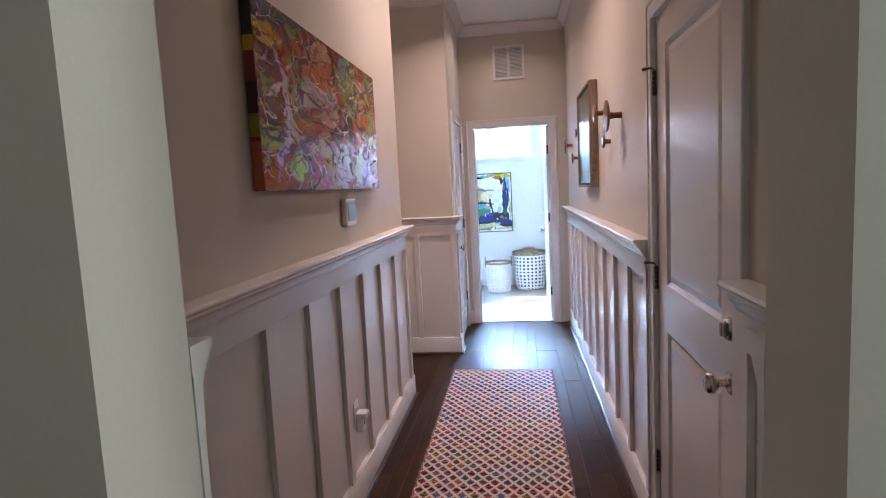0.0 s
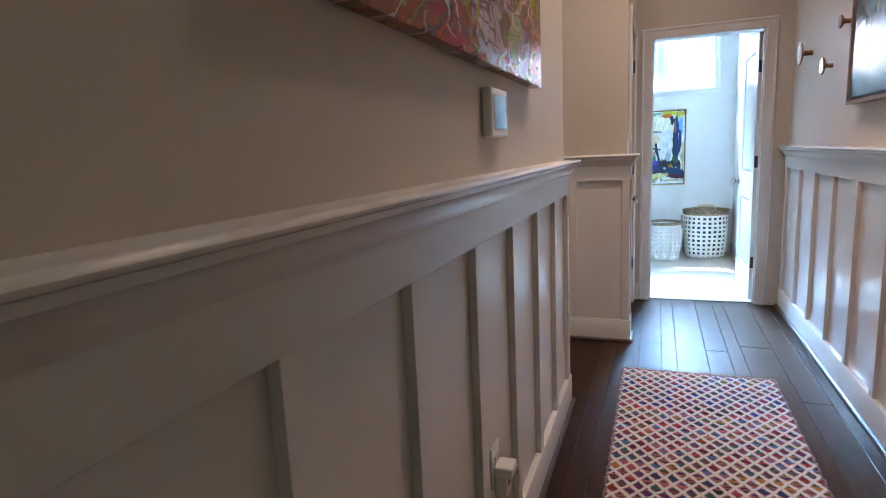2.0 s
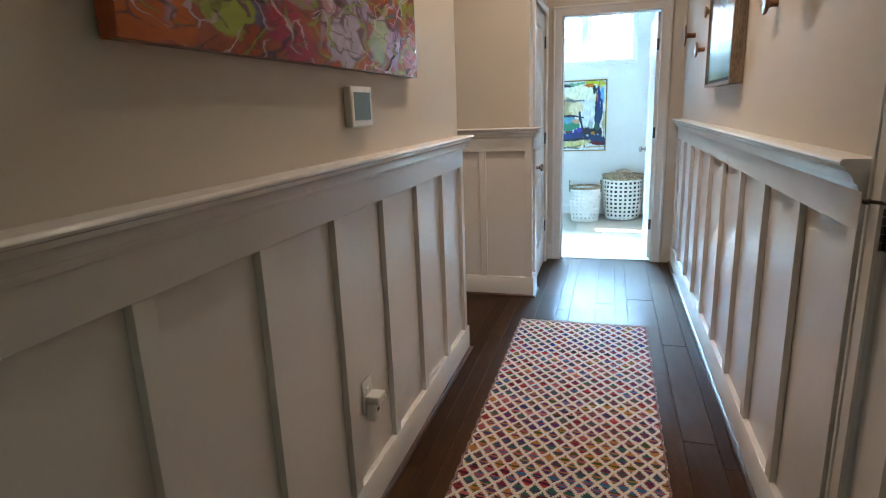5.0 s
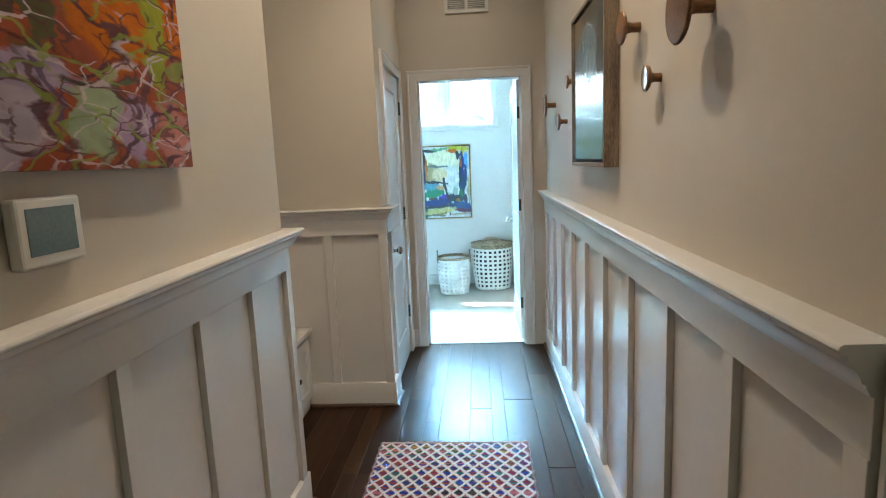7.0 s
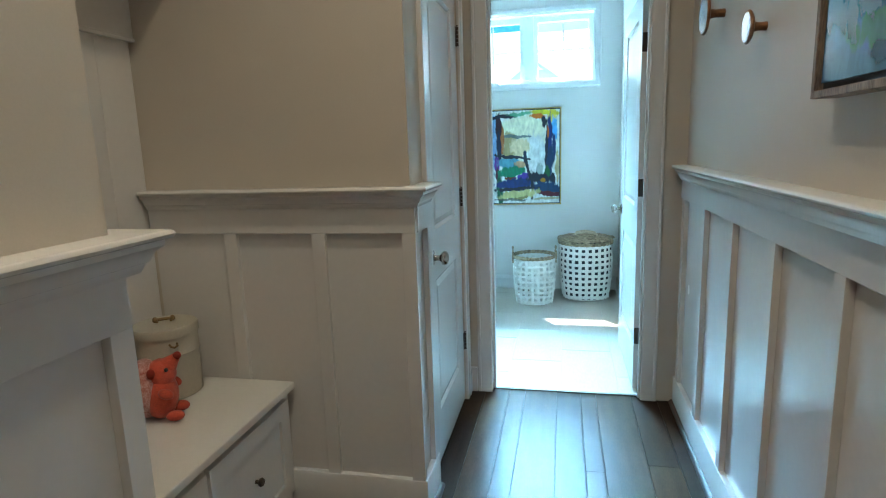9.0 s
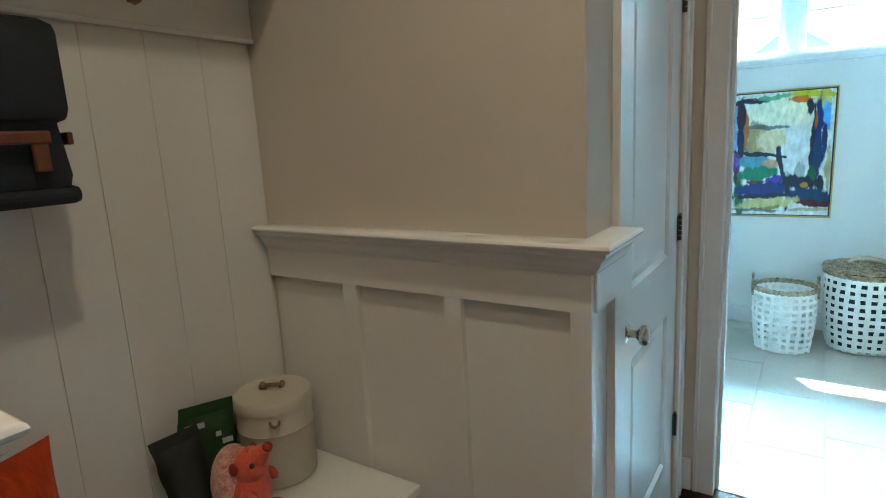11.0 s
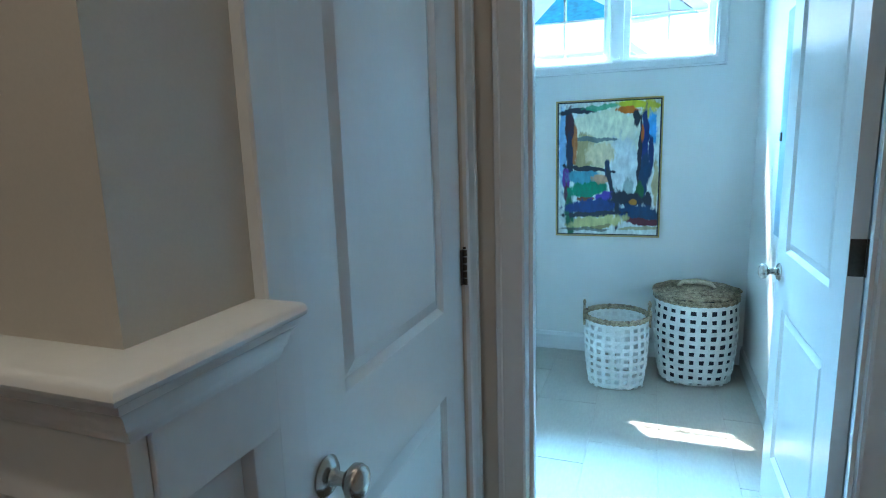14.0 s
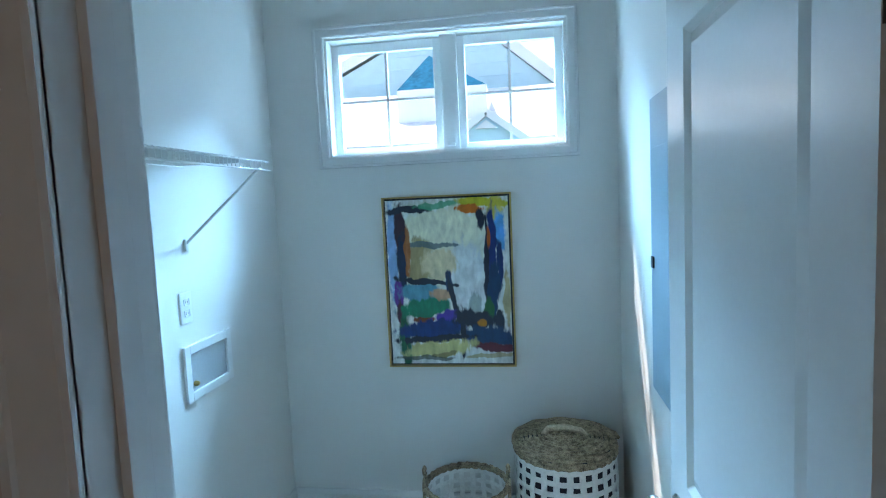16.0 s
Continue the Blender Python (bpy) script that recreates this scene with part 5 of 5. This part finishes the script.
FLORAL = painting("floral_print_cotton", (0.50, 0.07, 0.03), 1, [(0.55, 0.5, 0.30, 0.22, 30, (0.03, 0.03, 0.025), 1), (0.7, 0.35, 0.16, 0.10, -20, (0.30, 0.26, 0.14), 0.9), (0.62, 0.62, 0.12, 0.20, 50, (0.08, 0.11, 0.04), 1), (0.8, 0.55, 0.10, 0.05, 10, (0.50, 0.42, 0.28), 0.8), (0.35, 0.4, 0.16, 0.10, 60, (0.05, 0.06, 0.03), 1)], 0.85)
cushion = thing("cushion", "red-orange cushion with a dark leaf print on the bench", "cushion", pose(-1.345, 4.094, 0.700, 0, -14, 4))
cb = bmesh.new()
N = 17
for s in (1, -1):
    g = []
    for j in range(N):
        row = []
        for i in range(N):
            u, v = 2 * i / (N - 1) - 1, 2 * j / (N - 1) - 1
            pin = 1 - 0.10 * (1 - abs(u)) * abs(v) ** 3
            th = 0.065 * max(0.0, (1 - u ** 4) * (1 - v ** 4)) ** 0.5
            row.append(cb.verts.new((s * th, 0.205 * u * (1 - 0.09 * (1 - v * v)), 0.190 * v * (1 - 0.09 * (1 - u * u)))))
        g.append(row)
    for j in range(N - 1):
        for i in range(N - 1):
            cb.faces.new((g[j][i], g[j][i + 1], g[j + 1][i + 1], g[j + 1][i]))
bmesh.ops.remove_doubles(cb, verts=cb.verts, dist=0.0005)
part("cover", cb, FLORAL, cushion, "", True)

CORDURA = material("navy_canvas_fabric", (0.012, 0.018, 0.028), 0.8, big=12, fine=400, vary=0.3, bump=0.3)
LEATHER = material("brown_leather", (0.14, 0.045, 0.020), 0.5, big=20, fine=120, vary=0.25, bump=0.25)
pack = thing("backpack", "dark navy canvas backpack with brown leather straps on a hook", "backpack", pose(XNB + 0.026, 4.245, 1.36))
pb = bmesh.new()
box(pb, 0.012, 0.155, -0.155, 0.175, 0.0, 0.33, 0.05)
for v in pb.verts:
    if v.co.z > 0.2:
        v.co.x *= 0.82
        v.co.y *= 0.90
    v.co.x += 0.006 * math.sin(v.co.z * 17 + v.co.y * 9)
part("body", pb, CORDURA, pack, "", True)
fl = box(bmesh.new(), 0.018, 0.172, -0.150, 0.172, 0.150, 0.345, 0.028)
part("flap", fl, CORDURA, pack, "", True)
part("base", box(bmesh.new(), 0.010, 0.160, -0.150, 0.170, -0.006, 0.03, 0.014), CORDURA, pack)
part("front_strap", box(bmesh.new(), 0.166, 0.180, -0.140, 0.120, 0.112, 0.136, 0.004), LEATHER, pack, "brown leather strap across the front")
part("strap_tab", box(bmesh.new(), 0.164, 0.178, 0.086, 0.114, 0.060, 0.113, 0.004), LEATHER, pack, "brown leather tab")
part("side_strap", box(bmesh.new(), 0.05, 0.13, 0.168, 0.180, 0.110, 0.135, 0.003), LEATHER, pack, "brown leather strap")
part("top_handle", tube(bmesh.new(), [(0.06, -0.04, 0.330), (0.05, -0.045, 0.40), (0.045, -0.015, 0.448), (0.05, 0.015, 0.40), (0.06, 0.02, 0.330)], 0.009, 8), LEATHER, pack, "brown leather carrying loop", True)
part("shoulder_strap", tube(bmesh.new(), [(0.03, 0.10, 0.335), (0.05, 0.155, 0.345), (0.055, 0.180, 0.30), (0.03, 0.176, 0.20)], [0.016, 0.017, 0.014, 0.010], 8), LEATHER, pack, "brown leather shoulder strap", True)

# ---- outside the window ----
# siding and grey shingle colours are raised towards white to look overexposed
SIDING = material("blue_lap_siding", (0.56, 0.74, 0.80), 0.6, vary=0.05)
SHINGLE = material("glare_paled_grey_shingle", (0.72, 0.72, 0.70), 0.9, big=3, fine=9, vary=0.18, stretch=(1, 1, 3))
SHINGLE_B = material("blue_slate_shingle", (0.014, 0.13, 0.22), 0.95, spec=0.05, big=3, fine=9, vary=0.25)
FASCIA = material("white_fascia_board", (0.80, 0.80, 0.79), 0.5, vary=0.02)
GRASS = material("lawn_grass", (0.06, 0.09, 0.03), 0.95, big=0.5, fine=6, vary=0.35)
structure("ground", boxes((-400, 400, 9.2, 800, -3.1, -3.0)), GRASS, "lawn and yards beyond the house", "ground")


def prism(pts, y0, y1):
    bm = bmesh.new()
    a = [bm.verts.new((x, y0, z)) for x, z in pts]
    b = [bm.verts.new((x, y1, z)) for x, z in pts]
    bm.faces.new(a)
    bm.faces.new(b[::-1])
    for k in range(len(pts)):
        j = (k + 1) % len(pts)
        bm.faces.new((a[k], b[k], b[j], a[j]))
    return bm


def slope(x0, z0, x1, z1, y0, y1, t):
    d = Vector((x1 - x0, z1 - z0)).normalized()
    n = Vector((-d.y, d.x)) * t
    return prism([(x0, z0), (x1, z1), (x1 + n.x, z1 + n.y), (x0 + n.x, z0 + n.y)], y0, y1)


house = thing("house", "pale blue lap-sided neighbour house with grey roofs and white trim", "house")
AX, AZ, GY = -2.2, 8.40, 26.0
part("wall", prism([(-8.9, -3.0), (3.0, -3.0), (3.0, 3.85), (AX, AZ - 0.19), (-8.9, 5.0)], GY, GY + 8), SIDING, house, "blue lap-sided gable wall")
for k in range(7):
    z = 4.10 + 0.44 * k
    half = max(0.4, (AZ - 0.5 - z) * 1.16)
    part("lap_board", boxes((AX - 1.6 * half, AX + half, GY - 0.025, GY - 0.002, z, z + 0.425)), SIDING, house)
for sx, sz, ex in ((-9.8, 4.85, -1), (3.6, 3.50, 1)):
    part("roof", slope(sx, sz, AX, AZ, GY - 0.10, GY + 8, 0.15 if ex < 0 else -0.15), SHINGLE, house, "grey shingle roof slope")
    part("rake_board", slope(sx, sz - 0.16, AX, AZ - 0.16, GY - 0.16, GY - 0.105, 0.36 if ex < 0 else -0.36), FASCIA, house, "white rake board")
hip = bmesh.new()
tip = hip.verts.new((-2.43, 21.2, 5.52))
ring_ = [hip.verts.new(p) for p in ((-3.10, 20.0, 4.42), (-0.84, 20.0, 4.42), (-0.84, 22.4, 4.42), (-3.10, 22.4, 4.42))]
for k in range(4):
    hip.faces.new((ring_[k], ring_[(k + 1) % 4], tip))
hip.faces.new(ring_[::-1])
part("dormer_wall", boxes((-3.10, -0.84, 20.0, 22.4, 3.2, 4.418)), FASCIA, house, "white dormer wall")
part("dormer_roof", hip, SHINGLE_B, house, "blue slate hip roof")
lean = bmesh.new()
q = [lean.verts.new(p) for p in ((-11.0, 17.7, 2.85), (6.0, 17.7, 2.85), (6.0, 25.0, 5.25), (-11.0, 25.0, 5.25), (-11.0, 17.7, 2.65), (6.0, 17.7, 2.65), (6.0, 25.0, 5.05), (-11.0, 25.0, 5.05))]
for f in ((0, 1, 2, 3), (7, 6, 5, 4), (0, 4, 5, 1), (1, 5, 6, 2), (2, 6, 7, 3), (3, 7, 4, 0)):
    lean.faces.new([q[k] for k in f])
part("lower_roof", lean, SHINGLE, house, "grey shingle roof, colour raised to look overexposed")
part("front_wall", boxes((-9.0, 4.6, 18.0, 18.2, -3.0, 2.70)), SIDING, house)
porch = thing("porch_gable", "small blue gable with white rake boards on the roof", "gable")
PX, PZ = -0.69, 3.30
part("wall", prism([(PX - 0.9, 2.60), (PX + 0.9, 2.60), (PX, PZ - 0.06)], 17.2, 19.4), SIDING, porch)
part("roof", slope(PX - 1.0, 2.57, PX, PZ + 0.02, 17.14, 20.2, 0.07), SHINGLE, porch)
part("roof", slope(PX + 1.0, 2.57, PX, PZ + 0.02, 17.14, 20.2, -0.07), SHINGLE, porch)
part("rake_board", slope(PX - 1.0, 2.50, PX, PZ - 0.06, 17.08, 17.138, 0.14), FASCIA, porch)
part("rake_board", slope(PX + 1.0, 2.50, PX, PZ - 0.06, 17.08, 17.138, -0.14), FASCIA, porch)
part("peak_trim", prism([(PX - 0.22, 3.00), (PX + 0.22, 3.00), (PX, 3.16)], 17.10, 17.195), FASCIA, porch, "white triangular peak trim")
part("support", boxes((PX - 0.85, PX + 0.85, 17.3, 19.0, -3.0, 2.60)), SIDING, porch)

# ---- floor pieces ----
rng = random.Random(11)
plank_meshes = {}


def plank(x0, x1, y0, y1):
    key = (round(x1 - x0, 3), round(y1 - y0, 2))
    if key not in plank_meshes:
        w, ln = key
        bm = bmesh.new()
        prof = [(0.0005, -0.009), (0.0004, -0.0014), (0.0022, -0.0003), (w * 0.5, 0.0), (w - 0.0022, -0.0003), (w - 0.0004, -0.0014), (w - 0.0005, -0.009)]
        a = [bm.verts.new((x, 0.0005, z)) for x, z in prof]
        b = [bm.verts.new((x, ln - 0.0005, z)) for x, z in prof]
        for k in range(len(prof) - 1):
            bm.faces.new((a[k], a[k + 1], b[k + 1], b[k]))
        bm.faces.new(a[::-1])
        bm.faces.new(b)
        plank_meshes[key] = mesh_from("plank", bm, PLANK)
    o = new("plank", plank_meshes[key])
    o.location, o.parent = (x0, y0, 0), floor


lanes = [-1.616, -1.438, -1.310, -1.182, -1.099, -0.921, -0.738, -0.645, -0.567, -0.420, -0.290, -0.205, -0.035, 0.090, 0.168, 0.347, 0.476, 0.620]
# end joints that can be seen, by lane
JOINTS = {7: [3.015], 8: [3.22], 9: [5.056], 11: [5.235], 12: [4.922], 13: [5.38], 14: [3.88, 5.043], 15: [2.90, 3.262, 3.677, 4.26], 16: [3.10]}
for k, (x0, x1) in enumerate(zip(lanes, lanes[1:])):
    lo, hi = (YE - 0.03, YN + 0.02) if x1 <= XL + 0.02 else (-0.35, YD + 0.034)
    ends = [lo]
    for stop in JOINTS.get(k, []) + [hi]:
        while stop - ends[-1] > 1.45:
            ends.append(ends[-1] + rng.choice((0.55, 0.7, 0.85, 1.0, 1.2)))
        if stop - ends[-1] < 0.2 and len(ends) > 1:
            ends.pop()
        ends.append(stop)
    for y0, y1 in zip(ends, ends[1:]):
        plank(x0, x1, y0, y1)
part("plank_field", boxes((-2.9, -0.75, -3.5, 0.70, -0.0079, 0.0), (0.66, 2.9, -3.5, 0.70, -0.0079, 0.0), (-0.75, 0.66, -3.5, -0.36, -0.0079, 0.0)), PLANK, floor)

tile_meshes = {}
TW, TL = 0.308, 0.613
i = -2
while True:
    x0 = -0.937 + TW * i
    if x0 > LX1:
        break
    y = 7.816 + TL * (0.333 * ((i + 4) % 3)) - 5 * TL
    while y < LY:
        a0, a1, b0, b1 = max(x0, LX0), min(x0 + TW, LX1), max(y, YD + 0.053), min(y + TL, LY)
        if a1 - a0 > 0.01 and b1 - b0 > 0.01:
            key = (round(a1 - a0, 3), round(b1 - b0, 3))
            if key not in tile_meshes:
                tile_meshes[key] = mesh_from("tile", box(bmesh.new(), 0.0015, key[0] - 0.0015, 0.0015, key[1] - 0.0015, -0.006, 0.0, 0.0012), TILE)
            o = new("tile", tile_meshes[key])
            o.location, o.parent = (a0, b0, 0), floor_laundry
        y += TL
    i += 1
